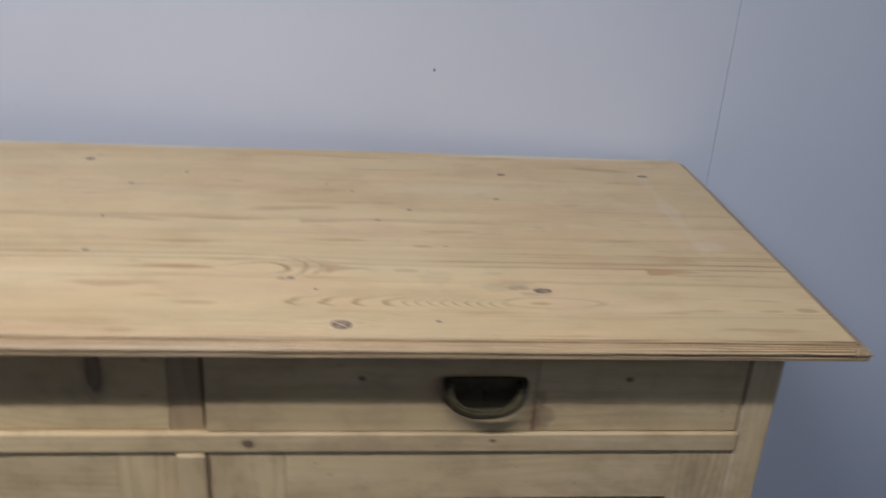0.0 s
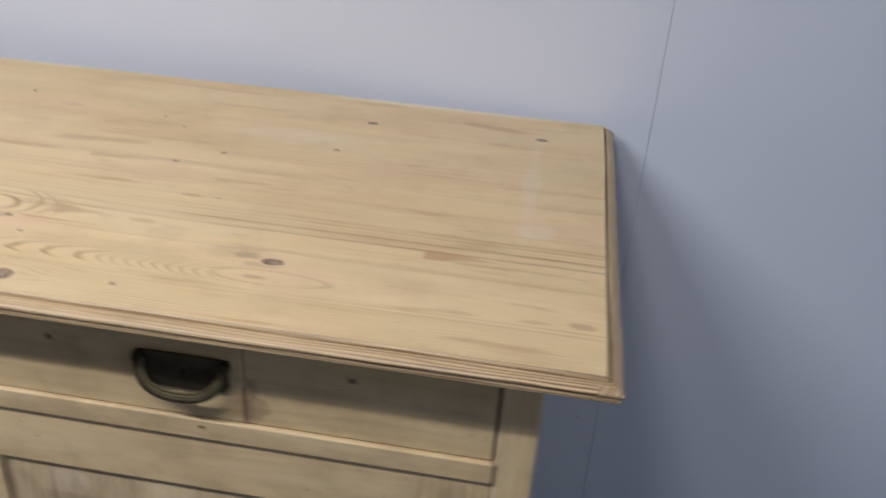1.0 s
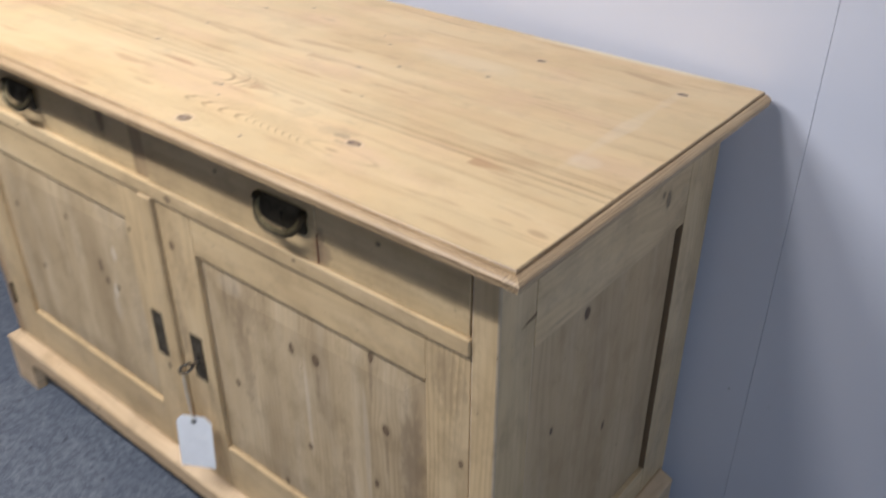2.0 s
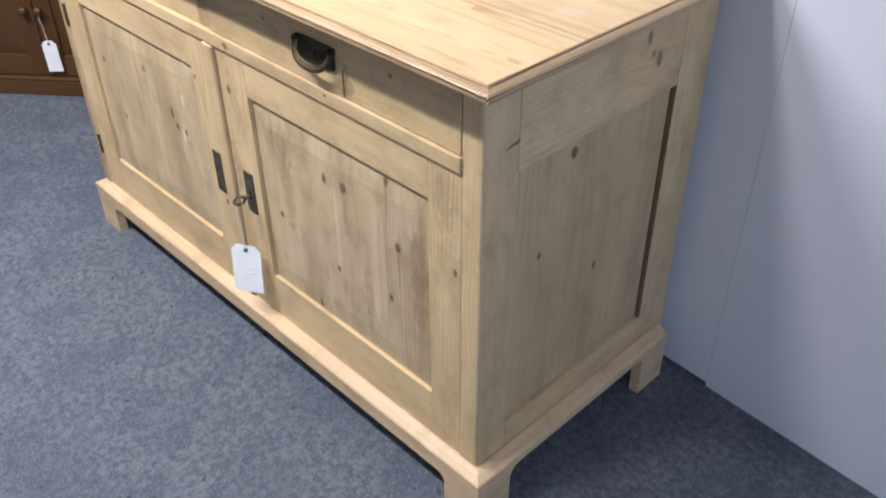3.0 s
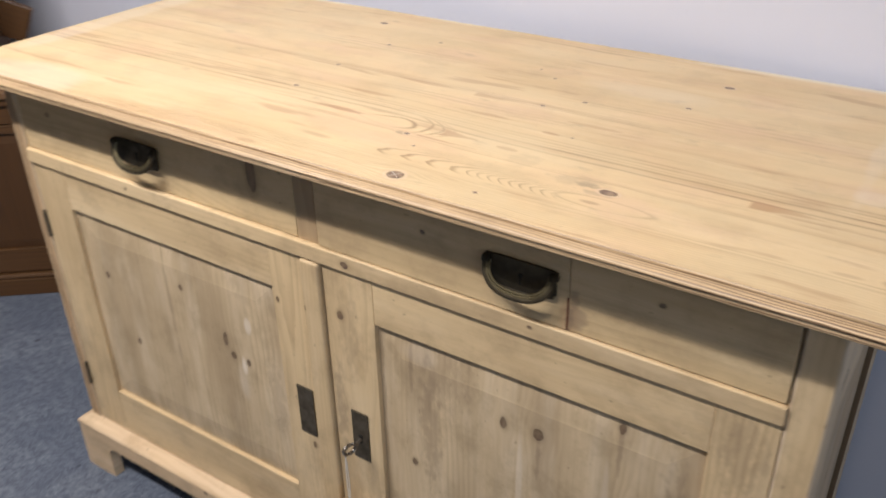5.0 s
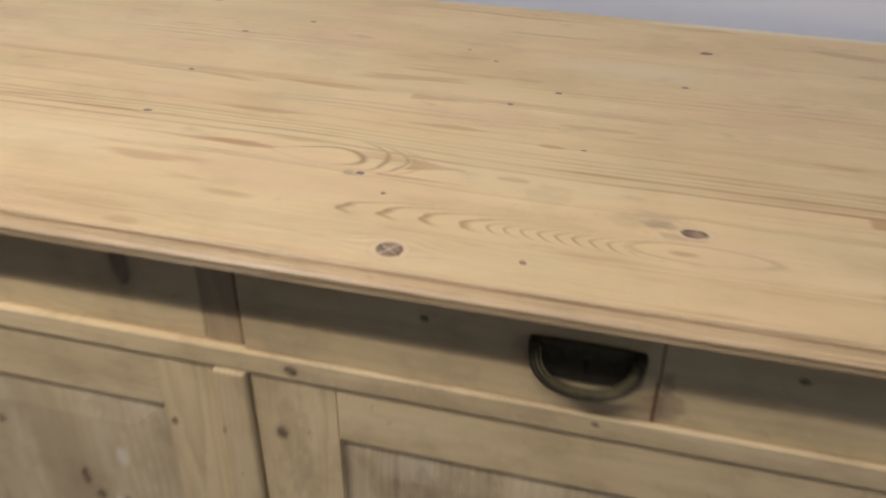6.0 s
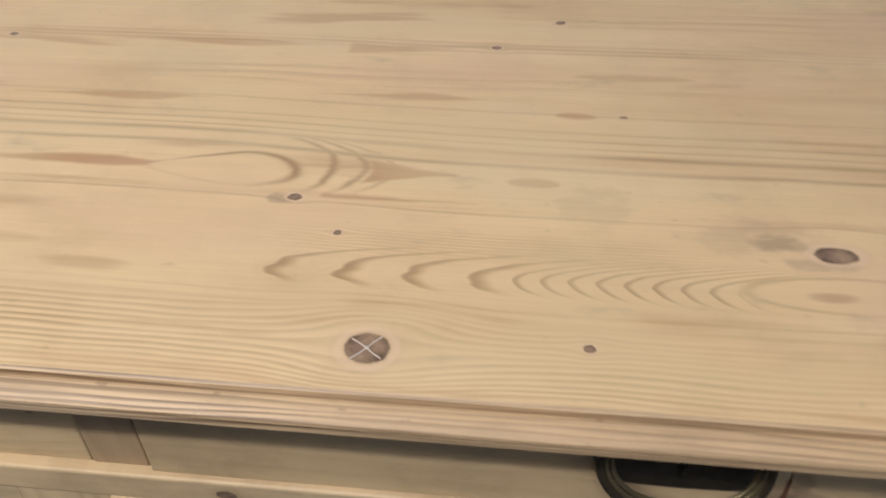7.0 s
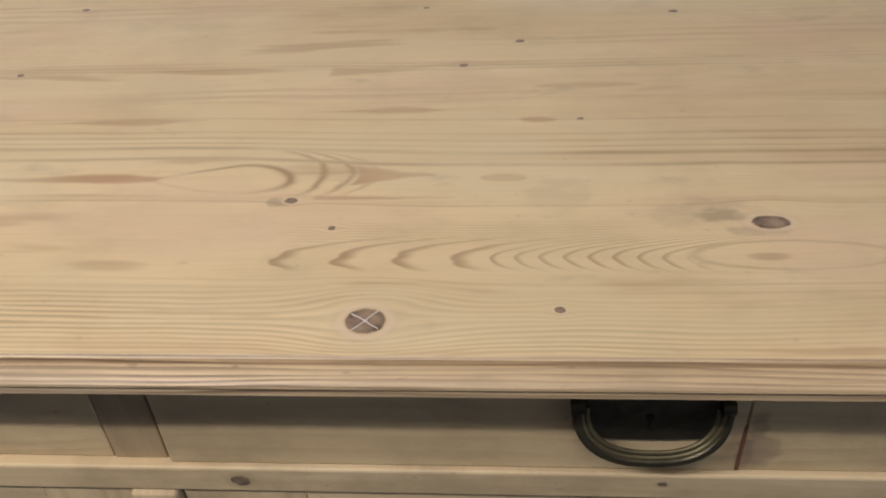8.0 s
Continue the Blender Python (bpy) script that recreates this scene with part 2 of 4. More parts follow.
def pine(name, axis, light, dark, spacing=0.007, ring=0.6, knots=(), stains=(), pale=(), rough=0.5, shift=True, figure=False, knot_dark=(0.105, 0.062, 0.042), grey=0.0, mottle=0.0, fibres=0.24, smudges=(), wander=1.0, wrap=0.0, pale_wear=0.5, blot_colour=(0.305, 0.212, 0.115)):
    g = Nodes(name)
    _, s = g.place()
    a, u, v = (s[i] for i in AXES[axis])
    if wrap:
        # the grain follows the moulding round its profile
        u = g.m("MULTIPLY_ADD", v, wrap, u)
    rn = g.rnd() if shift else 0.0
    sa = g.m("MULTIPLY_ADD", rn, 7.3, a)
    # grain bends round each knot
    bent, core, halo, near = u, 0.0, 0.0, 9.0
    grit_k = g.noise(g.xyz(g.m("MULTIPLY", a, 420.0), g.m("MULTIPLY", u, 420.0), v), 1.0, 2.0)
    wob = g.noise(g.xyz(g.m("MULTIPLY", a, 90.0), g.m("MULTIPLY", u, 90.0), v), 1.0, 2.0)
    for ka, ku, r, ecc in knots:
        r *= 0.86 if r < 0.004 else 1.0
        da, du = g.m("SUBTRACT", a, ka), g.m("SUBTRACT", u, ku)
        ea, eu = g.m("MULTIPLY", da, 1 / (r * 4.2)), g.m("MULTIPLY", du, 1 / (r * 2.6))
        d2 = g.m("MULTIPLY_ADD", ea, ea, g.m("MULTIPLY", eu, eu))
        fall = g.m("EXPONENT", g.m("MULTIPLY", d2, -1.0))
        bent = g.m("SUBTRACT", bent, g.m("MULTIPLY", du, fall))
        fa, fu = g.m("MULTIPLY", da, 1 / (r * ecc)), g.m("MULTIPLY", du, 1 / r)
        e = g.m("SQRT", g.m("MULTIPLY_ADD", fa, fa, g.m("MULTIPLY", fu, fu)))
        e = g.m("MULTIPLY_ADD", g.m("SUBTRACT", grit_k, 0.5), min(0.9, (0.0012 if r > 0.006 else 0.0024) / r), g.m("MULTIPLY_ADD", g.m("SUBTRACT", wob, 0.5), 0.20 if r > 0.006 and figure else 0.45, e))
        near = g.m("MINIMUM", near, e)
        core = g.m("MAXIMUM", core, g.step(e, 1.06, 0.90))
        halo = g.m("MAXIMUM", halo, g.step(e, 2.0, 0.95))
    # growth rings, cut flat: a ring's distance from a pith that dips in and out of the board
    low = g.noise(g.xyz(g.m("MULTIPLY", sa, 1.3), g.m("MULTIPLY", u, 7.0), g.m("MULTIPLY", rn, 30.0)), 1.0, 2.0)
    dip = g.noise(g.xyz(g.m("MULTIPLY", sa, 1.1), g.m("MULTIPLY", rn, 50.0), 3.0), 1.0, 1.0)
    fine = g.noise(g.xyz(g.m("MULTIPLY", sa, 5.0), g.m("MULTIPLY", u, 60.0), rn), 1.0, 2.0)
    patch = g.noise(g.xyz(g.m("MULTIPLY", sa, 3.0), g.m("MULTIPLY", u, 14.0), 4.0), 1.0, 3.0)
    way = g.m("MULTIPLY_ADD", g.m("SUBTRACT", low, 0.5), 0.040 * wander, bent)
    sway = g.noise(g.xyz(g.m("MULTIPLY", sa, 6.0), g.m("MULTIPLY", u, 16.0), 17.0), 1.0, 2.0)
    way = g.m("MULTIPLY_ADD", g.m("SUBTRACT", sway, 0.5), 0.012 * wander, way)
    if figure:
        # close straight grain at the front, wide grain behind
        front = g.step(u, 0.060, 0.075, 1.0, 0.0)
        tight = g.m("FRACT", g.m("MULTIPLY_ADD", fine, 1.5, g.m("MULTIPLY", way, 1 / 0.0041)))
        wide = g.m("FRACT", g.m("MULTIPLY_ADD", fine, 0.9, g.m("MULTIPLY", way, 1 / spacing)))
        late_t = g.m("MULTIPLY", g.m("MULTIPLY", g.step(tight, 0.25, 0.75), g.step(g.noise(g.xyz(g.m("MULTIPLY", sa, 2.2), g.m("MULTIPLY", u, 40.0), 8.0), 1.0, 2.0), 0.36, 0.6, 0.35, 1.0)), g.step(tight, 1.0, 0.90))
        late_w = g.m("MULTIPLY", g.step(wide, 0.35, 0.85), g.step(wide, 1.0, 0.92))
        late_w = g.m("MULTIPLY", late_w, g.step(g.noise(g.xyz(g.m("MULTIPLY", sa, 1.3), g.m("MULTIPLY", u, 19.0), 2.0), 1.0, 2.0), 0.56, 0.72, 0.0, 0.55))
        late = g.m("ADD", g.m("MULTIPLY", late_t, g.m("MULTIPLY", front, g.step(a, -0.52, -0.36, 1.35, 0.45))), g.m("MULTIPLY", late_w, g.m("SUBTRACT", 1.0, front)))
    elif wrap:
        phase = g.m("FRACT", g.m("MULTIPLY_ADD", fine, 2.6, g.m("MULTIPLY", way, 1 / spacing)))
        late = g.m("MULTIPLY", g.step(phase, 0.25, 0.85), g.step(phase, 1.0, 0.88))
    else:
        shifted = g.m("MULTIPLY_ADD", rn, 3.1, u)
        centre = g.m("MULTIPLY_ADD", g.m("SNAP", shifted, 0.13), 1.0, g.m("MULTIPLY_ADD", rn, -3.1, 0.05))
        deep = g.m("MULTIPLY_ADD", g.m("ABSOLUTE", g.m("SUBTRACT", dip, 0.5)), 0.16, 0.004)
        off = g.m("SUBTRACT", way, centre)
        radius = g.m("SQRT", g.m("MULTIPLY_ADD", off, off, g.m("MULTIPLY", deep, deep)))
        phase = g.m("FRACT", g.m("MULTIPLY_ADD", fine, 0.8, g.m("MULTIPLY", radius, 1 / spacing)))
        late = g.m("MULTIPLY", g.step(phase, 0.25, 0.85), g.step(phase, 1.0, 0.88))
    late = g.m("MULTIPLY", late, g.step(patch, 0.32, 0.70, 0.45 if figure else 0.25, 1.0))
    if figure:
        late, tongue = top_figure(g, late, a, u, bent, low, fine, sway)
    fibre = g.noise(g.xyz(g.m("MULTIPLY", sa, 9.0), g.m("MULTIPLY", bent, 520.0), g.m("MULTIPLY", v, 300.0)), 1.0, 3.0, 0.65)
    cloud = g.noise(g.xyz(g.m("MULTIPLY", sa, 2.2), g.m("MULTIPLY", u, 9.0), 7.0), 1.0, 4.0, 0.6)
    col = g.mix(g.m("MULTIPLY", late, ring), light, dark)
    col = g.mix(g.step(cloud, 0.38, 0.70, 0.0, 0.62), col, tuple(d * 0.35 + l * 0.65 for l, d in zip(light, dark)))
    bleach = g.noise(g.xyz(g.m("MULTIPLY", sa, 3.2), g.m("MULTIPLY", u, 17.0), 21.0), 1.0, 4.0, 0.6)
    col = g.mix(g.step(bleach, 0.45, 0.72, 0.0, pale_wear), col, tuple(min(0.84, q * w) for q, w in zip(light, (1.10, 1.16, 1.30))))
    col = g.mix(g.step(fibre, 0.38, 0.8, 0.0, fibres), col, dark)
    if grey:
        dirt = g.noise(g.xyz(g.m("MULTIPLY", sa, 2.0), g.m("MULTIPLY", u, 11.0), 12.0), 1.0, 4.0, 0.55)
        col = g.mix(g.step(dirt, 0.38, 0.72, 0.0, grey), col, (0.26, 0.178, 0.092))
    if mottle:
        # handled, scrubbed patches and small dents
        blot = g.noise(g.xyz(g.m("MULTIPLY", sa, 11.0), g.m("MULTIPLY", u, 15.0), g.m("MULTIPLY", rn, 9.0)), 1.0, 6.0, 0.68)
        col = g.mix(g.step(blot, 0.44, 0.70, 0.0, mottle), col, blot_colour)
        dent = g.noise(g.xyz(g.m("MULTIPLY", sa, 70.0), g.m("MULTIPLY", u, 130.0), 2.0), 1.0, 2.0)
        col = g.mix(g.step(dent, 0.70, 0.76, 0.0, mottle), col, (0.20, 0.13, 0.075))
    if figure:
        col = g.mix(tongue, col, (0.465, 0.262, 0.120))
        tone = g.noise(g.xyz(g.m("MULTIPLY", a, 5.0), g.m("MULTIPLY", u, 12.0), 51.0), 1.0, 3.0)
        col = g.mix(g.step(tone, 0.42, 0.66, 0.0, 0.5), col, (0.70, 0.54, 0.30))
        col = g.mix(g.step(tone, 0.50, 0.28, 0.0, 0.45), col, (0.70, 0.47, 0.285))
        smear = g.noise(g.xyz(g.m("MULTIPLY", a, 4.0), g.m("MULTIPLY", way, 34.0), 31.0), 1.0, 3.0, 0.55)
        col = g.mix(g.step(smear, 0.60, 0.70, 0.0, 0.5), col, (0.45, 0.265, 0.13))
        worn = g.m("MULTIPLY", g.step(u, 0.616, 0.630), g.step(bleach, 0.40, 0.56))
        col = g.mix(g.m("MULTIPLY", worn, 0.8), col, (0.80, 0.70, 0.54))
        soot = g.noise(g.xyz(g.m("MULTIPLY", a, 14.0), g.m("MULTIPLY", u, 30.0), 41.0), 1.0, 4.0, 0.6)
        col = g.mix(g.step(soot, 0.62, 0.76, 0.0, 0.28), col, (0.30, 0.22, 0.14))
    for ka, ku, ra, ru, power in stains:
        fa, fu = g.m("MULTIPLY", g.m("SUBTRACT", a, ka), 1 / ra), g.m("MULTIPLY", g.m("SUBTRACT", way, ku), 1 / ru)
        e = g.m("MULTIPLY_ADD", fa, fa, g.m("MULTIPLY", fu, fu))
        e = g.m("MULTIPLY_ADD", g.m("SUBTRACT", fine, 0.5), 3.0, e)
        col = g.mix(g.step(e, 1.6, 0.0, 0.0, power), col, (0.36, 0.20, 0.10))
    for ka, ku, ra, ru, power in smudges:
        fa, fu = g.m("MULTIPLY", g.m("SUBTRACT", a, ka), 1 / ra), g.m("MULTIPLY", g.m("SUBTRACT", u, ku), 1 / ru)
        e = g.m("MULTIPLY_ADD", fa, fa, g.m("MULTIPLY", fu, fu))
        grit = g.noise(g.xyz(g.m("MULTIPLY", a, 45.0), g.m("MULTIPLY", u, 85.0), 6.0), 1.0, 3.0, 0.55)
        e = g.m("MULTIPLY_ADD", g.m("SUBTRACT", grit, 0.5), 4.0, e)
        col = g.mix(g.step(e, 1.2, 0.0, 0.0, power), col, (0.21, 0.145, 0.09))
    for ka, ku, ra, ru, power in pale:
        fa, fu = g.m("MULTIPLY", g.m("SUBTRACT", a, ka), 1 / ra), g.m("MULTIPLY", g.m("SUBTRACT", u, ku), 1 / ru)
        e = g.m("MULTIPLY_ADD", fa, fa, g.m("MULTIPLY", fu, fu))
        e = g.m("MULTIPLY_ADD", g.m("SUBTRACT", patch, 0.5), 2.5, e)
        col = g.mix(g.step(e, 1.2, 0.2, 0.0, power), col, (0.80, 0.70, 0.56))
    if knots:
        if figure:
            # a pale ring close round the knot, pink wood outside it
            col = g.mix(g.m("MULTIPLY", halo, 0.45), col, (0.60, 0.395, 0.245))
            col = g.mix(g.m("MULTIPLY", band(g, near, 0.95, 1.55, 0.25), 0.34), col, (0.79, 0.61, 0.40))
        else:
            col = g.mix(g.m("MULTIPLY", halo, 0.24), col, tuple(0.62 * q for q in dark))
        heart = g.mix(g.step(g.m("MULTIPLY_ADD", grit_k, 0.9, near), 0.8, 1.45), (0.225, 0.143, 0.092) if figure else tuple(1.1 * q for q in knot_dark), tuple(0.75 * q for q in knot_dark))
        col = g.mix(g.m("MULTIPLY", core, g.step(wob, 0.25, 0.75, 1.0, 0.62)), col, heart)
    g.bump(g.m("ADD", g.m("MULTIPLY", fibre, 0.5), g.m("MULTIPLY", late, 0.5)), 0.25, 0.0006)
    return g.done(col, g.step(cloud, 0.3, 0.7, rough - 0.06, rough + 0.08), 0.0, 0.5)


LIGHT, DARK = (0.775, 0.570, 0.304), (0.305, 0.168, 0.064)
FRAME_LIGHT, FRAME_DARK = (0.675, 0.500, 0.274), (0.31, 0.195, 0.090)
# knots of the top: along, from the front edge, radius, stretch
TOP_KNOTS = [(-0.344, 0.127, 0.0064, 1.75), (-0.473, 0.05, 0.0028, 1.2), (-0.3356, 0.5356, 0.0048, 1.5), (-0.1003, 0.5451, 0.0048, 1.7),
             (-0.3585, 0.4262, 0.0028, 1.6), (-0.4905, 0.375, 0.0032, 1.3), (-0.5352, 0.3337, 0.0028, 1.5), (-0.64, 0.152, 0.0036, 1.4),
             (-0.609, 0.123, 0.0022, 1.2), (-0.8997, 0.3293, 0.0028, 1.4), (-0.9791, 0.5589, 0.0048, 1.6), (-0.8232, 0.511, 0.0032, 1.3),
             (-0.8927, 0.4563, 0.0032, 1.4), (-0.8917, 0.2196, 0.0036, 1.5), (-0.573, 0.4447, 0.0024, 1.5), (-0.578, 0.041, 0.0100, 1.12),
             (-0.6107, 0.4722, 0.002, 1.4), (-0.4488, 0.2495, 0.0018, 1.6)]
TOP_STAINS = [(-0.0367, 0.0809, 0.013, 0.006, 0.5), (-0.0814, 0.0774, 0.016, 0.004, 0.35), (-0.352, 0.0965, 0.012, 0.0035, 0.5), (-0.738, 0.0930, 0.024, 0.005, 0.4), (-0.805, 0.031, 0.014, 0.006, 0.35)]
TOP_PALE = [(-1.435, 0.30, 0.030, 0.30, 0.30), (-0.0894, 0.2647, 0.022, 0.022, 0.24), (-0.1043, 0.3909, 0.013, 0.16, 0.22), (-0.42, 0.46, 0.12, 0.03, 0.2), (-1.30, 0.05, 0.12, 0.05, 0.3)]
MAT_TOP = pine("waxed_pine_top", "top", LIGHT, DARK, 0.0105, 1.0, TOP_KNOTS, TOP_STAINS, TOP_PALE, 0.47, False, True, (0.13, 0.074, 0.04), mottle=0.2, fibres=0.13, smudges=((-0.374, 0.134, 0.018, 0.009, 0.42), (-0.385, 0.137, 0.036, 0.017, 0.16), (-0.352, 0.120, 0.02, 0.006, 0.3), (-0.47, 0.155, 0.022, 0.022, 0.13), (-0.648, 0.150, 0.008, 0.005, 0.4)))
MAT_RAIL = pine("pine_rail", "rail", FRAME_LIGHT, FRAME_DARK, 0.010, 0.25, ((-0.683, 0.7135, 0.0055, 1.2), (-1.13, 0.714, 0.003, 1.3), (-0.40, 0.717, 0.0025, 1.6)), grey=0.25, mottle=0.46, fibres=0.12)
MAT_STILE = pine("pine_stile", "stile", FRAME_LIGHT, FRAME_DARK, 0.0085, 0.42, ((0.622, -0.703, 0.0064, 1.2), (0.34, -0.782, 0.004, 1.6), (0.607, -0.824, 0.0036, 1.6), (0.617, -0.764, 0.003, 1.7), (0.647, -0.181, 0.003, 1.3), (0.52, -0.115, 0.004, 1.5)), smudges=((0.64, -0.135, 0.07, 0.028, 0.32), (0.60, -0.69, 0.08, 0.02, 0.25), (0.45, -0.716, 0.09, 0.012, 0.4), (0.30, -0.66, 0.06, 0.014, 0.2)), knot_dark=(0.14, 0.085, 0.045), grey=0.25, mottle=0.46, fibres=0.12)
MAT_DRAWER_R = pine("pine_drawer_front", "rail", (0.64, 0.473, 0.250), FRAME_DARK, 0.012, 0.3, ((-0.555, 0.80, 0.0036, 1.2), (-0.245, 0.80, 0.0036, 1.3)), ((-0.352, 0.745, 0.012, 0.03, 0.35),), smudges=((-0.340, 0.748, 0.014, 0.016, 0.55), (-0.346, 0.775, 0.007, 0.014, 0.45), (-0.352, 0.745, 0.006, 0.022, 0.6)), knot_dark=(0.125, 0.08, 0.05), grey=0.25, mottle=0.46, fibres=0.12)
MAT_DRAWER_L = pine("pine_drawer_front", "rail", (0.64, 0.473, 0.250), FRAME_DARK, 0.012, 0.3, ((-0.848, 0.806, 0.030, 0.30), (-1.31, 0.80, 0.004, 1.2)), knot_dark=(0.20, 0.13, 0.074), grey=0.25, mottle=0.46, fibres=0.12)
MAT_DIVIDER = pine("brown_pine_divider", "stile", (0.43, 0.30, 0.162), (0.26, 0.168, 0.085), 0.010, 0.4, grey=0.3)
MAT_DRAWER_IN = pine("pine_drawer_side", "siderail", FRAME_LIGHT, FRAME_DARK, 0.008, 0.4)
PANEL_LIGHT, PANEL_DARK = (0.615, 0.468, 0.280), (0.22, 0.142, 0.07)
MAT_PANEL_R = pine("stripped_pine_panel", "stile", PANEL_LIGHT, PANEL_DARK, 0.0095, 0.26, ((0.548, -0.386, 0.0075, 1.3), (0.544, -0.438, 0.0052, 1.9), (0.494, -0.251, 0.0062, 1.5), (0.401, -0.585, 0.0052, 1.3), (0.609, -0.276, 0.0048, 1.8), (0.362, -0.417, 0.0045, 1.4), (0.238, -0.489, 0.0042, 2.0), (0.376, -0.274, 0.004, 1.8)),
                   (), ((0.60, -0.575, 0.02, 0.035, 0.14), (0.45, -0.412, 0.11, 0.006, 0.28), (0.42, -0.29, 0.13, 0.007, 0.24)), 0.6, smudges=((0.505, -0.386, 0.04, 0.004, 0.4), (0.445, -0.251, 0.05, 0.004, 0.4), (0.575, -0.276, 0.04, 0.004, 0.4), (0.58, -0.587, 0.05, 0.004, 0.4), (0.57, -0.53, 0.06, 0.05, 0.25), (0.28, -0.34, 0.05, 0.05, 0.2), (0.46, -0.205, 0.13, 0.022, 0.42), (0.48, -0.555, 0.12, 0.02, 0.35), (0.36, -0.335, 0.10, 0.012, 0.3)), grey=0.58, mottle=0.48, fibres=0.14, pale_wear=0.85, blot_colour=(0.275, 0.197, 0.103), knot_dark=(0.12, 0.072, 0.04))
MAT_PANEL_L = pine("stripped_pine_panel", "stile", PANEL_LIGHT, PANEL_DARK, 0.0095, 0.26, ((0.478, -0.962, 0.0050, 2.6), (0.451, -0.948, 0.0056, 1.2), (0.448, -0.915, 0.0044, 1.5), (0.548, -1.053, 0.0045, 1.3), (0.509, -1.250, 0.0045, 1.3), (0.383, -1.20, 0.004, 1.6)),
                   (), ((0.40, -0.935, 0.05, 0.014, 0.3), (0.437, -0.926, 0.024, 0.008, 0.75), (0.525, -0.905, 0.02, 0.010, 0.5)), 0.6, smudges=((0.50, -1.088, 0.16, 0.0035, 0.4), (0.60, -0.90, 0.03, 0.05, 0.2), (0.40, -0.86, 0.10, 0.018, 0.25)), grey=0.46, mottle=0.42, fibres=0.14, pale_wear=0.85, blot_colour=(0.275, 0.197, 0.103), knot_dark=(0.12, 0.072, 0.04))
MAT_PANEL_S = pine("stripped_pine_panel", "side", (0.555, 0.405, 0.228), (0.36, 0.245, 0.128), 0.016, 0.4, ((0.661, 0.274, 0.0075, 1.3), (0.50, 0.205, 0.004, 1.6), (0.40, 0.36, 0.004, 2.2)), (), (), 0.6, grey=0.35, mottle=0.38, fibres=0.10, blot_colour=(0.31, 0.21, 0.108), knot_dark=(0.12, 0.072, 0.04))
MAT_SIDE_STILE = pine("pine_side_stile", "side", FRAME_LIGHT, FRAME_DARK, 0.010, 0.25, grey=0.25, mottle=0.46, fibres=0.12)
MAT_SIDE_RAIL = pine("pine_side_rail", "siderail", FRAME_LIGHT, FRAME_DARK, 0.010, 0.25, ((0.462, 0.757, 0.013, 0.5), (0.428, 0.802, 0.012, 0.45), (0.445, 0.771, 0.005, 0.8)), knot_dark=(0.20, 0.138, 0.08), smudges=((0.24, 0.818, 0.06, 0.0025, 0.5), (0.20, 0.70, 0.05, 0.003, 0.3)), grey=0.25, mottle=0.46, fibres=0.12)
MAT_ARRIS = pine("worn_pale_pine_arris", "stile", (0.66, 0.52, 0.34), (0.40, 0.27, 0.14), 0.010, 0.3, grey=0.4, mottle=0.6, fibres=0.1)
MAT_POST_L = pine("orange_worn_pine_post", "stile", (0.54, 0.365, 0.195), (0.30, 0.16, 0.075), 0.008, 0.5, grey=0.3, mottle=0.5, fibres=0.2)
MAT_PLINTH = pine("pine_plinth", "rail", (0.68, 0.50, 0.30), (0.46, 0.29, 0.15), 0.010, 0.5, ((-1.06, 0.10, 0.004, 1.3),), grey=0.25, mottle=0.46, fibres=0.12)
MAT_PLINTH_SIDE = pine("pine_plinth_side", "siderail", (0.68, 0.50, 0.30), (0.46, 0.29, 0.15), 0.010, 0.5, grey=0.25, mottle=0.46, fibres=0.12)
MAT_BROWN_V = pine("brown_stained_pine", "stile", (0.085, 0.038, 0.0115), (0.045, 0.021, 0.0075), 0.012, 0.7, rough=0.42)
MAT_BROWN_H = pine("brown_stained_pine_rail", "rail", (0.098, 0.045, 0.014), (0.050, 0.024, 0.0085), 0.012, 0.7, rough=0.42)
MAT_BROWN_TOP = pine("brown_waxed_pine_top", "top", (0.215, 0.115, 0.052), (0.12, 0.062, 0.028), 0.012, 0.6, rough=0.4)


def plaster(name, colour, bump=0.15):
    g = Nodes(name)
    p, s = g.place()
    big, small = g.noise(p, 1.6, 4.0), g.noise(p, 260.0, 3.0)
    col = g.mix(g.step(big, 0.3, 0.75, 0.0, 0.5), colour, tuple(0.9 * q for q in colour))
    speck = g.step(g.noise(p, 38.0, 2.0), 0.74, 0.80, 0.0, 0.25)
    col = g.mix(speck, col, tuple(0.75 * q for q in colour))
    g.bump(g.m("ADD", small, g.m("MULTIPLY", big, 2.0)), bump, 0.001)
    return g.done(col, 0.75, 0.0, 0.25)


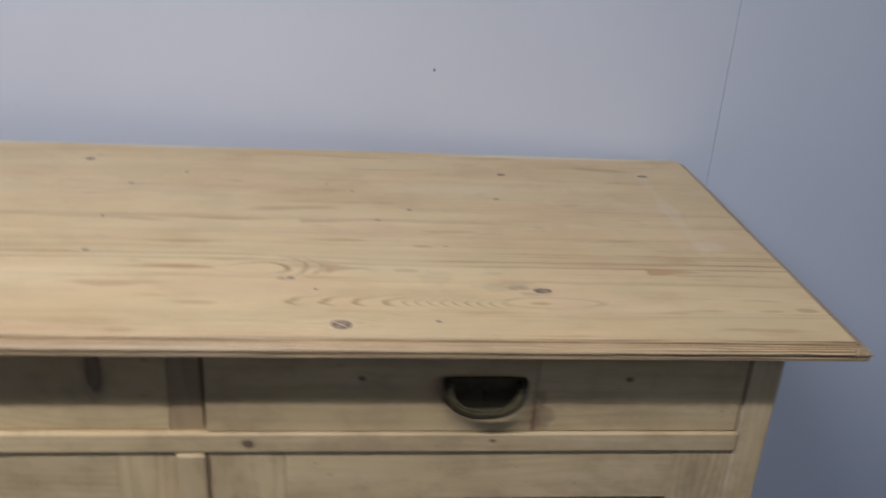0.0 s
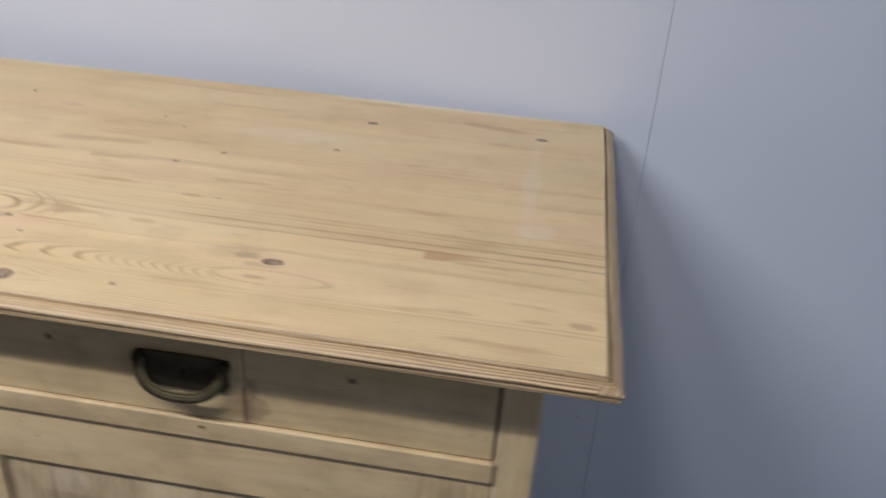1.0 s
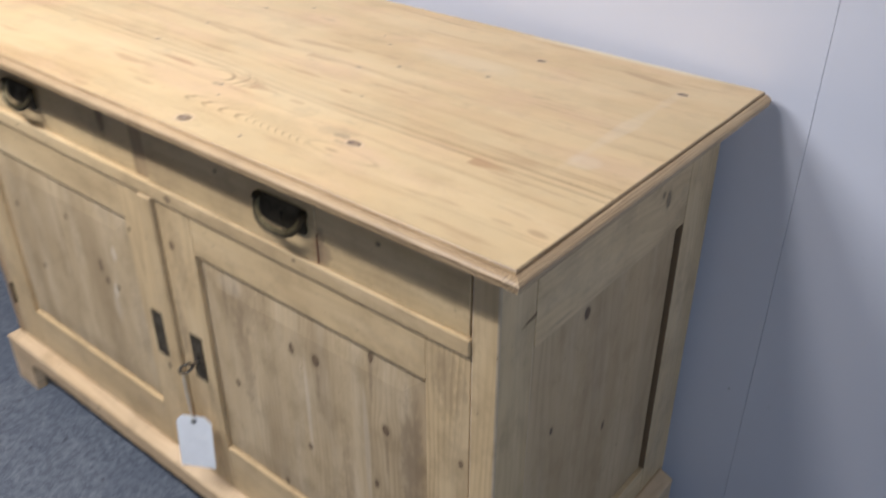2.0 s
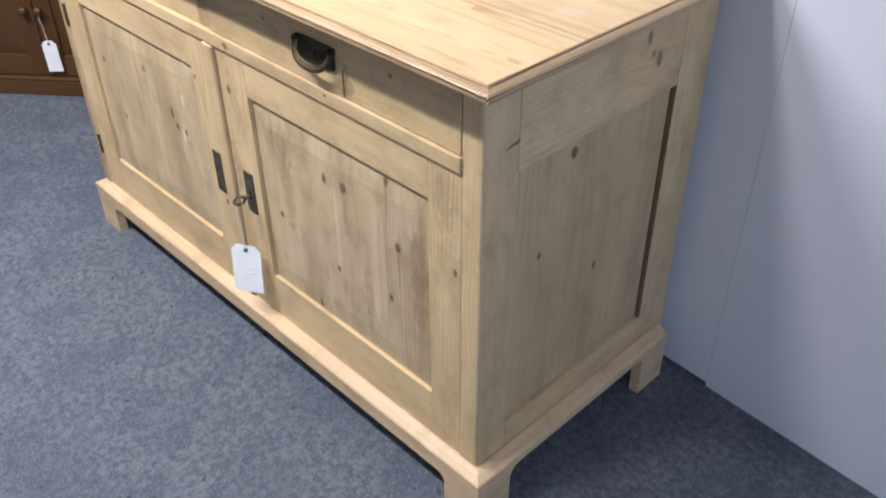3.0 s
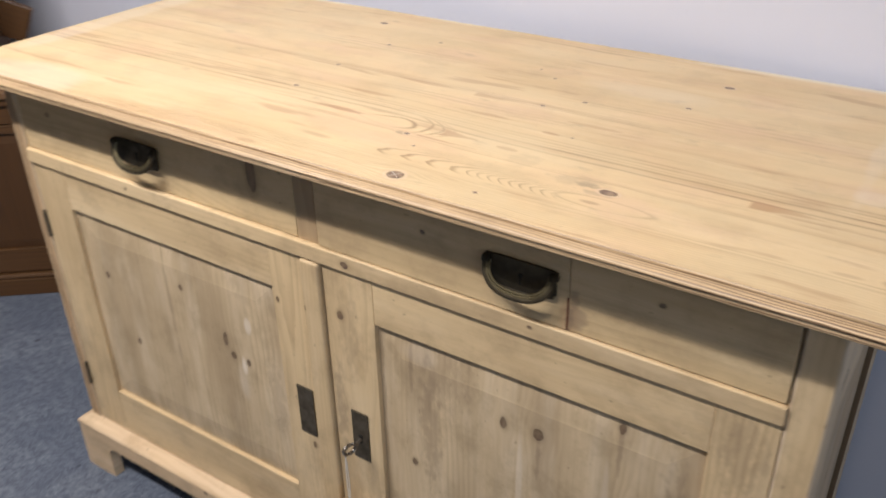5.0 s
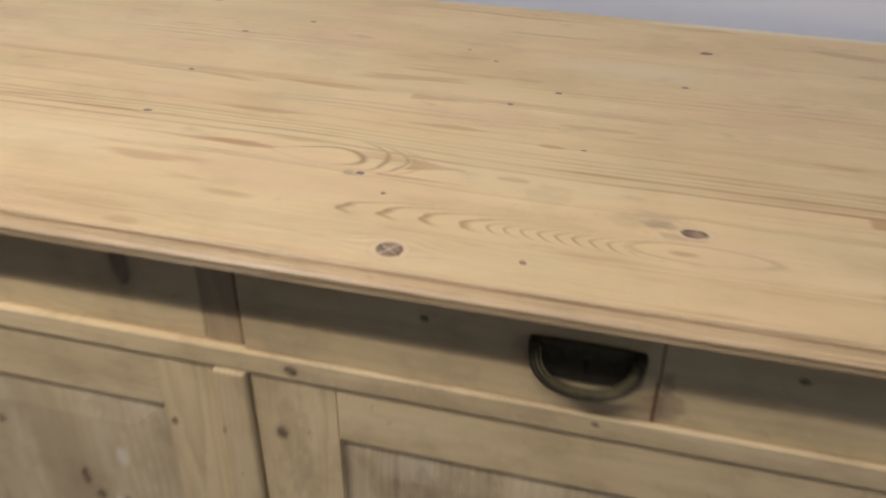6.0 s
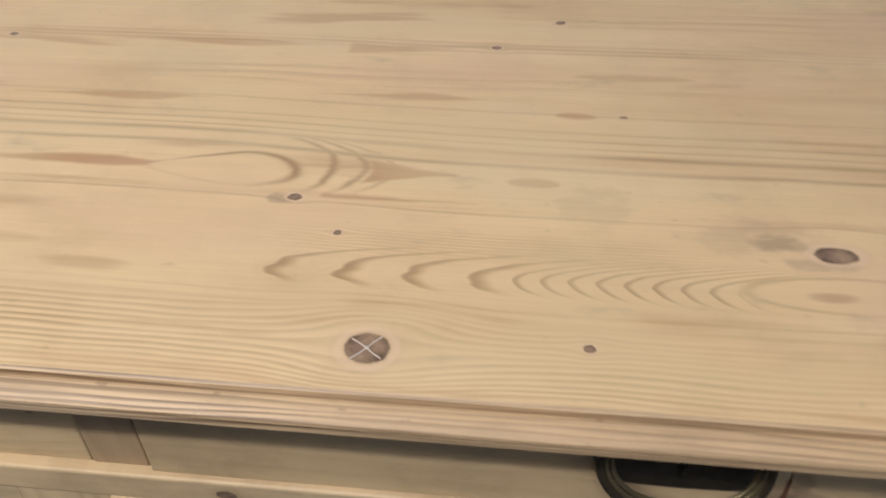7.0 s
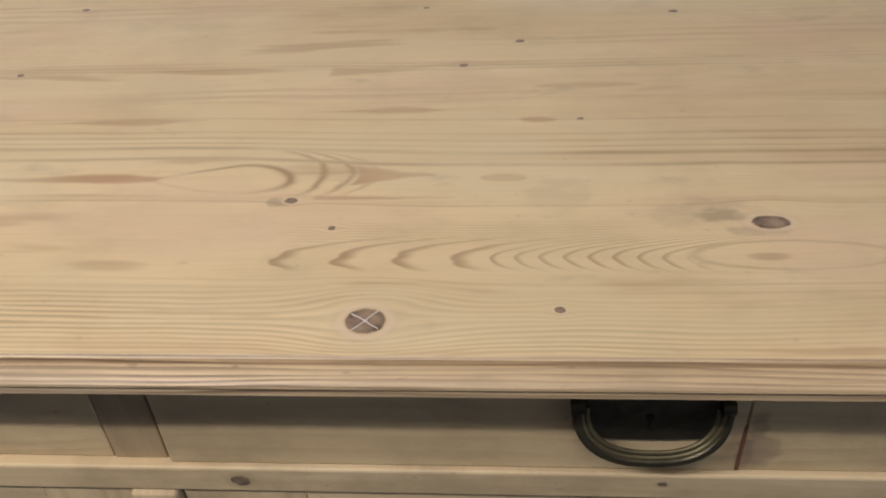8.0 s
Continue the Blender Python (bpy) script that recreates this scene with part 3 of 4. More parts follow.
def carpet_material():
    g = Nodes("blue_grey_carpet")
    p, s = g.place()
    big, mid, small = g.noise(p, 5.0, 4.0, 0.6), g.noise(p, 70.0, 5.0, 0.72), g.noise(p, 420.0, 2.0, 0.6)
    tuft = g.noise(p, 190.0, 3.0, 0.65)
    col = g.mix(g.step(mid, 0.38, 0.64), (0.088, 0.101, 0.128), (0.165, 0.180, 0.212))
    col = g.mix(g.step(big, 0.42, 0.62, 0.0, 0.55), col, (0.082, 0.096, 0.128))
    col = g.mix(g.step(tuft, 0.54, 0.68, 0.0, 0.45), col, (0.29, 0.31, 0.35))
    col = g.mix(g.step(tuft, 0.45, 0.34, 0.0, 0.40), col, (0.065, 0.075, 0.098))
    col = g.mix(g.step(small, 0.55, 0.68, 0.0, 0.25), col, (0.30, 0.325, 0.36))
    lint = g.step(g.noise(p, 34.0, 2.0), 0.73, 0.76, 0.0, 0.6)
    col = g.mix(lint, col, (0.030, 0.034, 0.045))
    g.bump(g.m("ADD", small, g.m("ADD", tuft, mid)), 0.6, 0.004)
    return g.done(col, 0.95, 0.0, 0.1)


def metal_material(name, colour, rough=0.45, metal=0.85):
    g = Nodes(name)
    p, s = g.place()
    n, f = g.noise(p, 60.0, 4.0), g.noise(p, 500.0, 2.0)
    col = g.mix(g.step(n, 0.3, 0.7, 0.0, 0.7), colour, tuple(0.45 * q for q in colour))
    g.bump(f, 0.2, 0.0004)
    return g.done(col, g.step(n, 0.3, 0.7, rough - 0.08, rough + 0.15), metal)


def plain_material(name, colour, rough=0.6):
    g = Nodes(name)
    p, s = g.place()
    n = g.noise(p, 45.0, 3.0)
    col = g.mix(g.step(n, 0.35, 0.7, 0.0, 0.4), colour, tuple(0.9 * q for q in colour))
    g.bump(g.noise(p, 300.0), 0.1, 0.0004)
    return g.done(col, rough, 0.0, 0.3)


MAT_WALL = plaster("pale_blue_white_board", (0.705, 0.715, 0.790))
MAT_WALL_ROOM = plaster("warm_grey_painted_wall", (0.40, 0.34, 0.265))
MAT_CEILING = plaster("white_ceiling", (0.66, 0.64, 0.60))
MAT_CARPET = carpet_material()
MAT_BRASS = metal_material("aged_dark_brass", (0.09, 0.072, 0.044), 0.47)
MAT_BRASS_WORN = metal_material("worn_brass_edge", (0.225, 0.185, 0.10), 0.4)
MAT_LOCK = metal_material("tarnished_lock_plate", (0.15, 0.12, 0.08), 0.5, 0.7)
MAT_STEEL = metal_material("old_key_steel", (0.30, 0.26, 0.21), 0.3, 0.9)
MAT_CARD = plain_material("white_card", (0.93, 0.935, 0.945), 0.7)
MAT_STRING = plain_material("cream_string", (0.78, 0.72, 0.60), 0.8)
MAT_EYELET = metal_material("grey_eyelet", (0.20, 0.19, 0.18), 0.5, 0.6)
MAT_DARK = plain_material("dark_gap", (0.02, 0.017, 0.013), 0.8)
MAT_CRACK = plain_material("pale_filler", (0.62, 0.53, 0.43), 0.6)
MAT_INK = plain_material("faint_grey_ink", (0.83, 0.84, 0.88), 0.7)
MAT_GLUE = plain_material("red_brown_glue", (0.17, 0.075, 0.04), 0.5)
MAT_NOTCH = plain_material("brown_grime", (0.20, 0.135, 0.075), 0.7)
MAT_DARK_BROWN = plain_material("dark_brown_wood", (0.06, 0.038, 0.02), 0.7)
MAT_BROWN_EDGE = plain_material("brown_wood_edge", (0.19, 0.128, 0.073), 0.7)
MAT_JOINT = plain_material("grey_joint_filler", (0.53, 0.54, 0.585), 0.8)
MAT_NAVY = plain_material("dark_navy_board", (0.018, 0.022, 0.032), 0.7)
MAT_GLOW = plain_material("lit_tube_glass", (0.9, 0.9, 0.88), 0.4)
MAT_GLOW.node_tree.nodes["Principled BSDF"].inputs["Emission Color"].default_value = (1.0, 0.95, 0.88, 1)
MAT_GLOW.node_tree.nodes["Principled BSDF"].inputs["Emission Strength"].default_value = 4.0
MAT_LAMP = plain_material("white_enamel", (0.75, 0.75, 0.73), 0.4)


# ---- mesh helpers ----
def mesh_of(name, bm, material):
    bmesh.ops.recalc_face_normals(bm, faces=bm.faces)
    data = bpy.data.meshes.new(name)
    bm.to_mesh(data)
    bm.free()
    data.materials.append(material)
    return data


def part(name, bm, material, parent=None, label=""):
    ob = new(name, mesh_of(name, bm, material))
    if parent is not None:
        ob.parent = parent
    return tagged(ob, label)


def thing(name, label, category, group="", m=None):
    ob = new(name)
    ob.empty_display_size = 0.05
    if m is not None:
        ob.matrix_world = m
    return tagged(ob, label, category, group)


def box(x0, x1, y0, y1, z0, z1, bevel=0.0, bm=None, seg=2):
    own = bmesh.new()
    bmesh.ops.create_cube(own, size=1.0)
    for v in own.verts:
        v.co = Vector(((x0, x1)[v.co.x > 0], (y0, y1)[v.co.y > 0], (z0, z1)[v.co.z > 0]))
    if bevel:
        bmesh.ops.bevel(own, geom=own.edges[:], offset=bevel, segments=seg, affect="EDGES", profile=0.5)
    if bm is None:
        return own
    tmp = bpy.data.meshes.new("tmp")
    own.to_mesh(tmp)
    own.free()
    bm.from_mesh(tmp)
    bpy.data.meshes.remove(tmp)
    return bm


def rings_mesh(loops, cap_last=True, cap_first=True):
    """Joins loops of equal length one after the other."""
    bm = bmesh.new()
    rows = [[bm.verts.new(p) for p in loop] for loop in loops]
    n = len(rows[0])
    for a, b in zip(rows, rows[1:]):
        for i in range(n):
            j = (i + 1) % n
            bm.faces.new((a[i], a[j], b[j], b[i]))
    if cap_first:
        bm.faces.new(list(reversed(rows[0])))
    if cap_last:
        bm.faces.new(rows[-1])
    return bm


def tube(points, radius, sides=8, flat=1.0):
    """A round bar along points."""
    pts = [Vector(p) for p in points]
    loops = []
    for i, p in enumerate(pts):
        way = (pts[min(i + 1, len(pts) - 1)] - pts[max(i - 1, 0)]).normalized()
        ref = Vector((0, 1, 0)) if abs(way.y) < 0.9 else Vector((1, 0, 0))
        e1 = way.cross(ref).normalized()
        e2 = way.cross(e1)
        loops.append([p + radius * (math.cos(2 * math.pi * k / sides) * e1 + flat * math.sin(2 * math.pi * k / sides) * e2) for k in range(sides)])
    return rings_mesh(loops)


def disc(centre, radius, thick, axis="y", sides=20, bevel=0.0):
    own = bmesh.new()
    bmesh.ops.create_cone(own, cap_ends=True, segments=sides, radius1=radius, radius2=radius - bevel, depth=thick)
    turn = {"y": Matrix.Rotation(radians(90), 4, "X"), "z": Matrix.Identity(4), "x": Matrix.Rotation(radians(90), 4, "Y")}[axis]
    bmesh.ops.transform(own, matrix=Matrix.Translation(centre) @ turn, verts=own.verts)
    return own


def outline(points, y0, y1, bevel=0.0):
    """A flat plate with an outline in x and z, from y0 (front) to y1."""
    own = bmesh.new()
    f = own.faces.new([own.verts.new((x, y0, z)) for x, z in points])
    r = bmesh.ops.extrude_face_region(own, geom=[f])
    for v in r["geom"]:
        if isinstance(v, bmesh.types.BMVert):
            v.co.y = y1
    if bevel:
        bmesh.ops.recalc_face_normals(own, faces=own.faces)
        rim = [e for e in own.edges if all(abs(v.co.y - y0) < 1e-6 for v in e.verts)]
        bmesh.ops.bevel(own, geom=rim, offset=bevel, segments=2, affect="EDGES", profile=0.5)
    return own


def outline_side(points, x0, x1):
    """A flat plate with an outline in y and z, from x0 to x1."""
    own = outline(points, 0.0, 1.0)
    for v in own.verts:
        a, t, z = v.co
        v.co = (x0 + (x1 - x0) * t, a, z)
    return own


def raised_panel(x0, x1, z0, z1, y, slope, rise=0.007, axis="y"):
    """A fielded panel: a sloping border round a flat field that stands proud towards -y."""
    cuts = [(0.0, 0.012), (0.0, 0.0), (slope * 0.6, -rise * 0.62), (slope * 0.93, -rise * 0.90), (slope, -rise)]
    return rings_mesh([[(x0 + i, y + d, z0 + i), (x1 - i, y + d, z0 + i), (x1 - i, y + d, z1 - i), (x0 + i, y + d, z1 - i)] for i, d in cuts])


# ---- room ----
ROOM_X0, ROOM_X1, ROOM_Y0, CEIL, GROUND = -4.6, 3.4, -4.5, 2.36, -0.010
WALL_TURN = -3.6
JOIN_X, JOIN_Y = 0.054, 0.647


def structure(name, bm, material, label, category):
    return tagged(part(name, bm, material), label, category, "", "structure")


structure("floor", box(ROOM_X0, ROOM_X1, ROOM_Y0, 1.6, GROUND - 0.12, GROUND), MAT_CARPET, "blue-grey flecked carpet over the whole showroom floor", "carpet")
structure("ceiling", box(ROOM_X0, ROOM_X1, ROOM_Y0, 1.6, CEIL, CEIL + 0.12), MAT_CEILING, "plain white painted ceiling", "ceiling")
wall = structure("wall_back_1", box(-4.9, -0.0004, 0.0, 0.12, GROUND + 0.010, CEIL), MAT_WALL, "pale bluish white painted board wall behind the sideboard", "wall")
wall.matrix_world = pose(JOIN_X, JOIN_Y, 0, 0, 0, WALL_TURN)
wall = structure("wall_back_2", box(0.0004, 3.6, 0.0, 0.12, GROUND, CEIL), MAT_WALL, "pale bluish white painted board wall, butted against its neighbour at a thin joint", "wall")
wall.matrix_world = pose(JOIN_X, JOIN_Y, 0, 0, 0, WALL_TURN)
structure("wall_left", box(ROOM_X0 - 0.12, ROOM_X0, ROOM_Y0, 1.6, GROUND, CEIL), MAT_WALL_ROOM, "plain warm grey showroom wall", "wall")
side = box(ROOM_X1, ROOM_X1 + 0.12, ROOM_Y0, -2.9, GROUND, CEIL)
box(ROOM_X1, ROOM_X1 + 0.12, -0.5, 1.6, GROUND, CEIL, bm=side)
box(ROOM_X1, ROOM_X1 + 0.12, -2.9, -0.5, GROUND, 0.40, bm=side)
box(ROOM_X1, ROOM_X1 + 0.12, -2.9, -0.5, 2.16, CEIL, bm=side)
structure("wall_right", side, MAT_WALL_ROOM, "warm grey showroom wall with a wide shop window", "wall")
structure("wall_front", box(ROOM_X0, ROOM_X1, ROOM_Y0 - 0.12, ROOM_Y0, GROUND, CEIL), MAT_WALL_ROOM, "plain warm grey showroom wall", "wall")

part("nail_head", disc((-0.495, -0.0004, 1.011), 0.0020, 0.0012), MAT_EYELET, bpy.data.objects["wall_back_1"], "small grey nail head")
part("joint_filler", box(-0.0004, 0.0004, 0.002, 0.06, GROUND + 0.012, CEIL), MAT_JOINT, bpy.data.objects["wall_back_1"], "dark line of the joint between two boards")
part("nail_head", disc((-0.034, -0.0004, 0.333), 0.0022, 0.0012), MAT_JOINT, bpy.data.objects["wall_back_1"], "small grey nail head")

# ---- the sideboard ----
sideboard = thing("sideboard", "stripped pale pine sideboard with two drawers and two panelled doors", "sideboard")
TOP_Z, LIP = 0.88, 0.862
CX0, CX1, FY, BY = -1.415, -0.062, 0.060, 0.622
MIDL, MIDR = -0.770, -0.733


def table_top():
    x0, x1, y1 = -1.483, 0.0, 0.634
    cuts = [(0.006, LIP), (0.0030, LIP), (0.0022, LIP + 0.0010), (0.0021, 0.8694), (0.0004, 0.8700), (0.0, 0.8708), (0.0004, 0.8724), (0.0026, 0.8743), (0.0065, 0.8760), (0.0100, 0.8770), (0.0116, 0.8768), (0.0120, 0.8740), (0.0132, 0.8740), (0.0135, 0.8788), (0.0150, TOP_Z)]
    loops = []
    nx, ny = 74, 24
    for i, z in cuts:
        loop = []
        k = i / 0.0147
        for j in range(nx):
            x = x0 + i + (x1 - x0 - 2 * i) * j / nx
            w = 0.0007 * noise.noise(Vector((x * 9, 1, 0)))
            loop.append((x, i + w, z))
        for j in range(ny):
            y = i + (y1 - i) * j / ny
            loop.append((x1 - i + 0.0007 * noise.noise(Vector((y * 9, 5, 0))), y, z))
        for j in range(nx):
            x = x1 - i - (x1 - x0 - 2 * i) * j / nx
            w = 0.004 * noise.noise(Vector((x * 7, 9, 0))) + 0.002 * noise.noise(Vector((x * 40, 9, 3)))
            near = max(0.0, 1 - (x1 - x) / 0.03)
            loop.append((x, y1 + w - 0.012 * near * near, z - (0.0015 * k)))
        for j in range(ny):
            y = y1 - (y1 - i) * j / ny
            loop.append((x0 + i, y, z))
        loops.append(loop)
    return rings_mesh(loops)


MAT_EDGE_FRONT = pine("pine_edge_moulding", "rail", (0.66, 0.465, 0.255), (0.165, 0.092, 0.042), 0.0046, 1.7, rough=0.5, grey=0.25, mottle=0.4, fibres=0.42, wander=0.22, wrap=1.0)
MAT_EDGE_SIDE = pine("pine_edge_moulding", "siderail", (0.66, 0.48, 0.275), (0.165, 0.092, 0.042), 0.0046, 1.7, rough=0.5, grey=0.25, mottle=0.4, fibres=0.42, wander=0.22, wrap=-1.0)
tabletop = part("tabletop", table_top(), MAT_TOP, sideboard, "waxed pine top with knots and a moulded edge")
tabletop.data.materials.append(MAT_EDGE_FRONT)
tabletop.data.materials.append(MAT_EDGE_SIDE)
tabletop.data.materials.append(MAT_BROWN_EDGE)
for f in tabletop.data.polygons:
    c = f.center
    if len(f.vertices) == 4:
        f.material_index = 2 if c.x > -0.0150 or c.x < -1.4680 else (1 if c.y < 0.0150 else 0)
        if abs(c.z - 0.8740) < 0.0002 and min(c.y, -c.x, c.x + 1.483) > 0.0122:
            f.material_index = 3
# pale cracks that cross the big knot
for ang, ln, bend in ((50, 0.0100, 0.0004), (148, 0.0096, -0.0003), (226, 0.0102, 0.0003), (322, 0.0098, -0.0004)):
    bm = tube([(0.0004, 0, 0), (ln * 0.45, bend, 0), (ln, 0.3 * bend, 0)], 0.00042, 6)
    crack = part("knot_crack", bm, MAT_CRACK, tabletop, "pale crack across a dark knot")
    crack.matrix_local = pose(-0.578, 0.041, TOP_Z + 0.0001, 0, 0, ang)
part("knot_crack", disc((-0.578, 0.041, TOP_Z), 0.0011, 0.0009, "z", 10), MAT_CRACK, tabletop, "pale crack across a dark knot")

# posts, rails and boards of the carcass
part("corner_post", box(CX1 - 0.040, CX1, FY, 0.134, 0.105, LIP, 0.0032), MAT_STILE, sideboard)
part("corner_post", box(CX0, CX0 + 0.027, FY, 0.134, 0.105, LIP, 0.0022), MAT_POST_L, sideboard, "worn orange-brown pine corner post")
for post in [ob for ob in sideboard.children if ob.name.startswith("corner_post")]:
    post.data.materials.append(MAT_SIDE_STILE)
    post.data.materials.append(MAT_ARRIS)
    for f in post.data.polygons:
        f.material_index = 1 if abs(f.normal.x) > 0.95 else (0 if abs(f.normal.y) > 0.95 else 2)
part("post_groove", box(CX0 + 0.0105, CX0 + 0.0128, FY - 0.0004, FY + 0.002, 0.126, LIP - 0.002), MAT_BROWN_EDGE, sideboard, "brown groove down the corner post")
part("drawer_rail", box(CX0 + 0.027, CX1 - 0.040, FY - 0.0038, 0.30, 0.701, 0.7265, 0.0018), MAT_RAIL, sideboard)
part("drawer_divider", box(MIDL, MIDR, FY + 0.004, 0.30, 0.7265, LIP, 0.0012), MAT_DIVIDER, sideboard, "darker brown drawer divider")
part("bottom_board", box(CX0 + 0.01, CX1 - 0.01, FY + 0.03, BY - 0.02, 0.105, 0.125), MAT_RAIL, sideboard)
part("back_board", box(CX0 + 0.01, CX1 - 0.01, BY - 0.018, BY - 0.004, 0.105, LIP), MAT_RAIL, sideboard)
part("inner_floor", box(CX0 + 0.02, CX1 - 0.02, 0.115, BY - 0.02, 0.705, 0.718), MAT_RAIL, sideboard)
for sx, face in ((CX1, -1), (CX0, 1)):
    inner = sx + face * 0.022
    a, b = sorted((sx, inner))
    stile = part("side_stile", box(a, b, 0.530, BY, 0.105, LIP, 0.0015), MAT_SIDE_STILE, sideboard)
    # the stile's narrow face towards the panel is coloured darker brown
    stile.data.materials.append(MAT_BROWN_EDGE)
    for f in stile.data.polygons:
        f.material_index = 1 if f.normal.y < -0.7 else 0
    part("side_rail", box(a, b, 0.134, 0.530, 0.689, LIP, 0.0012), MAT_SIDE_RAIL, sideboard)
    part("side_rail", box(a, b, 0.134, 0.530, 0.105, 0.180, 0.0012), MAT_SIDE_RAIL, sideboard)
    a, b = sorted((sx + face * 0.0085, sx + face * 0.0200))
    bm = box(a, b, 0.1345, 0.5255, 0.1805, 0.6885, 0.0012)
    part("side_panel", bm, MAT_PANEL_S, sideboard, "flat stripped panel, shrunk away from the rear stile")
    # a dark brown strip set back in the gap beside the panel
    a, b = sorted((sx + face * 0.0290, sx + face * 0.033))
    part("panel_tongue", box(a, b, 0.5, 0.534, 0.178, 0.694), MAT_DARK_BROWN, sideboard, "dark brown strip in the gap beside the panel")
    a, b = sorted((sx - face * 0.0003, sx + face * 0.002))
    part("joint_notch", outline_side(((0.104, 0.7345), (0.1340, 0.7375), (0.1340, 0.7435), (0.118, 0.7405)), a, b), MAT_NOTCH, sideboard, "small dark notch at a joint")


def drop_pull(cx, parent):
    """A plate with a half-moon bail that hangs from its upper corners."""
    z0, z1, y = 0.7650, 0.8030, FY - 0.001
    pts = [(cx - 0.0475, z1), (cx - 0.030, z1 + 0.0012), (cx + 0.030, z1 + 0.0012), (cx + 0.0475, z1), (cx + 0.0475, z1 - 0.006), (cx + 0.0455, z1 - 0.011), (cx + 0.0460, z0 + 0.007), (cx + 0.042, z0 + 0.001)]
    pts += [(cx + 0.036 * math.cos(math.pi * i / 8), z0 - 0.002 * math.sin(math.pi * i / 8)) for i in range(9)]
    pts += [(cx - 0.042, z0 + 0.001), (cx - 0.0460, z0 + 0.007), (cx - 0.0455, z1 - 0.011), (cx - 0.0475, z1 - 0.006)]
    plate = part("pull_plate", outline(pts, y - 0.003, y, 0.0008), MAT_BRASS, parent, "dark aged brass back plate")
    hole = disc((cx, y - 0.0032, z1 - 0.018), 0.0028, 0.0012)
    box(cx - 0.0011, cx + 0.0011, y - 0.0038, y - 0.0026, z1 - 0.030, z1 - 0.019, bm=hole)
    part("keyhole", hole, MAT_DARK, parent, "black keyhole")
    lean = radians(23)

    def arc(rx, rz, y_off, n=26):
        out = []
        for i in range(n + 1):
            a = math.pi + math.pi * i / n
            dx, dz = rx * math.copysign(abs(math.cos(a)) ** 0.82, math.cos(a)), -rz * abs(math.sin(a)) ** 0.82
            out.append((cx + dx, y - 0.005 + y_off + dz * math.sin(lean), z1 - 0.006 + dz * math.cos(lean)))
        return out

    part("bail", tube(arc(0.0455, 0.0370, -0.001), 0.0030, 8, 0.8), MAT_BRASS, parent, "half-moon brass bail handle")
    part("bail_ridge", tube(arc(0.0421, 0.0333, -0.0013), 0.0017, 8), MAT_BRASS_WORN, parent, "worn ridge on the bail")
    part("bail_ridge", tube(arc(0.0391, 0.0301, -0.0010), 0.0016, 8), MAT_BRASS_WORN, parent)
    for s in (-1, 1):
        part("hinge_lug", disc((cx + s * 0.0445, y - 0.005, z1 - 0.006), 0.0058, 0.008, "x", 12, 0.001), MAT_BRASS, parent)


for x0, x1, px, mat, split in ((MIDR + 0.0032, CX1 - 0.0425, -0.4145, MAT_DRAWER_R, -0.354), (CX0 + 0.0285, MIDL - 0.0006, -1.083, MAT_DRAWER_L, None)):
    recess = FY if split else FY + 0.004
    bm = box(x0, split - 0.0005 if split else x1, recess, recess + 0.02, 0.728, LIP - 0.002, 0.0012)
    drawer = part("drawer", bm, mat, sideboard, "plain pine drawer front, pushed in")
    if split:
        part("drawer_board", box(split + 0.0005, x1, recess + 0.0006, recess + 0.02, 0.728, LIP - 0.002, 0.0012), mat, drawer)
        part("glue_line", box(split - 0.0014, split + 0.0010, recess - 0.0002, recess + 0.002, 0.729, 0.772), MAT_GLUE, drawer, "reddish brown glue line at a joint")
    inner, back, low = recess + 0.02, BY - 0.06, 0.731
    for a in (x0 + 0.012, x1 - 0.024):
        part("drawer_side", box(a, a + 0.012, inner, back, low, LIP - 0.022, 0.001), MAT_DRAWER_IN, drawer)
    part("drawer_back", box(x0 + 0.024, x1 - 0.024, back - 0.012, back, low, LIP - 0.026, 0.001), MAT_RAIL, drawer)
    part("drawer_bottom", box(x0 + 0.012, x1 - 0.012, inner, back, low - 0.006, low), MAT_RAIL, drawer)
    drop_pull(px, drawer)


def door(x0, x1, px0, px1, mat, label):
    z0, z1, pz0, pz1 = 0.124, 0.6985, 0.224, 0.627
    y = FY + 0.0014
    d = part("door", raised_panel(px0 - 0.006, px1 + 0.006, pz0 - 0.006, pz1 + 0.006, y + 0.0088, 0.050, 0.0042), mat, sideboard, label)
    part("door_stile", box(x0, px0, y, y + 0.022, z0, z1, 0.0012), MAT_STILE, d)
    part("door_stile", box(px1, x1, y, y + 0.022, z0, z1, 0.0012), MAT_STILE, d)
    part("door_rail", box(px0, px1, y + 0.0004, y + 0.022, pz1, z1, 0.0012), MAT_RAIL, d)
    part("door_rail", box(px0, px1, y + 0.0004, y + 0.022, z0, pz0, 0.0012), MAT_RAIL, d)
    return d


door_r = door(-0.7295, CX1 - 0.0408, -0.642, -0.1735, MAT_PANEL_R, "pine door with a raised stripped panel, closed")
door_l = door(CX0 + 0.0285, -0.7665, -1.304, -0.833, MAT_PANEL_L, "pine door with a raised stripped panel, closed")
part("meeting_strip", box(-0.7660, -0.7315, FY - 0.006, FY + 0.012, 0.124, 0.699, 0.004, None, 3), MAT_STILE, door_l, "rounded strip that covers the gap between the doors")
part("lock_plate", box(-0.806, -0.773, FY - 0.0005, FY + 0.003, 0.362, 0.456, 0.0006), MAT_LOCK, door_l, "tarnished brass plate")
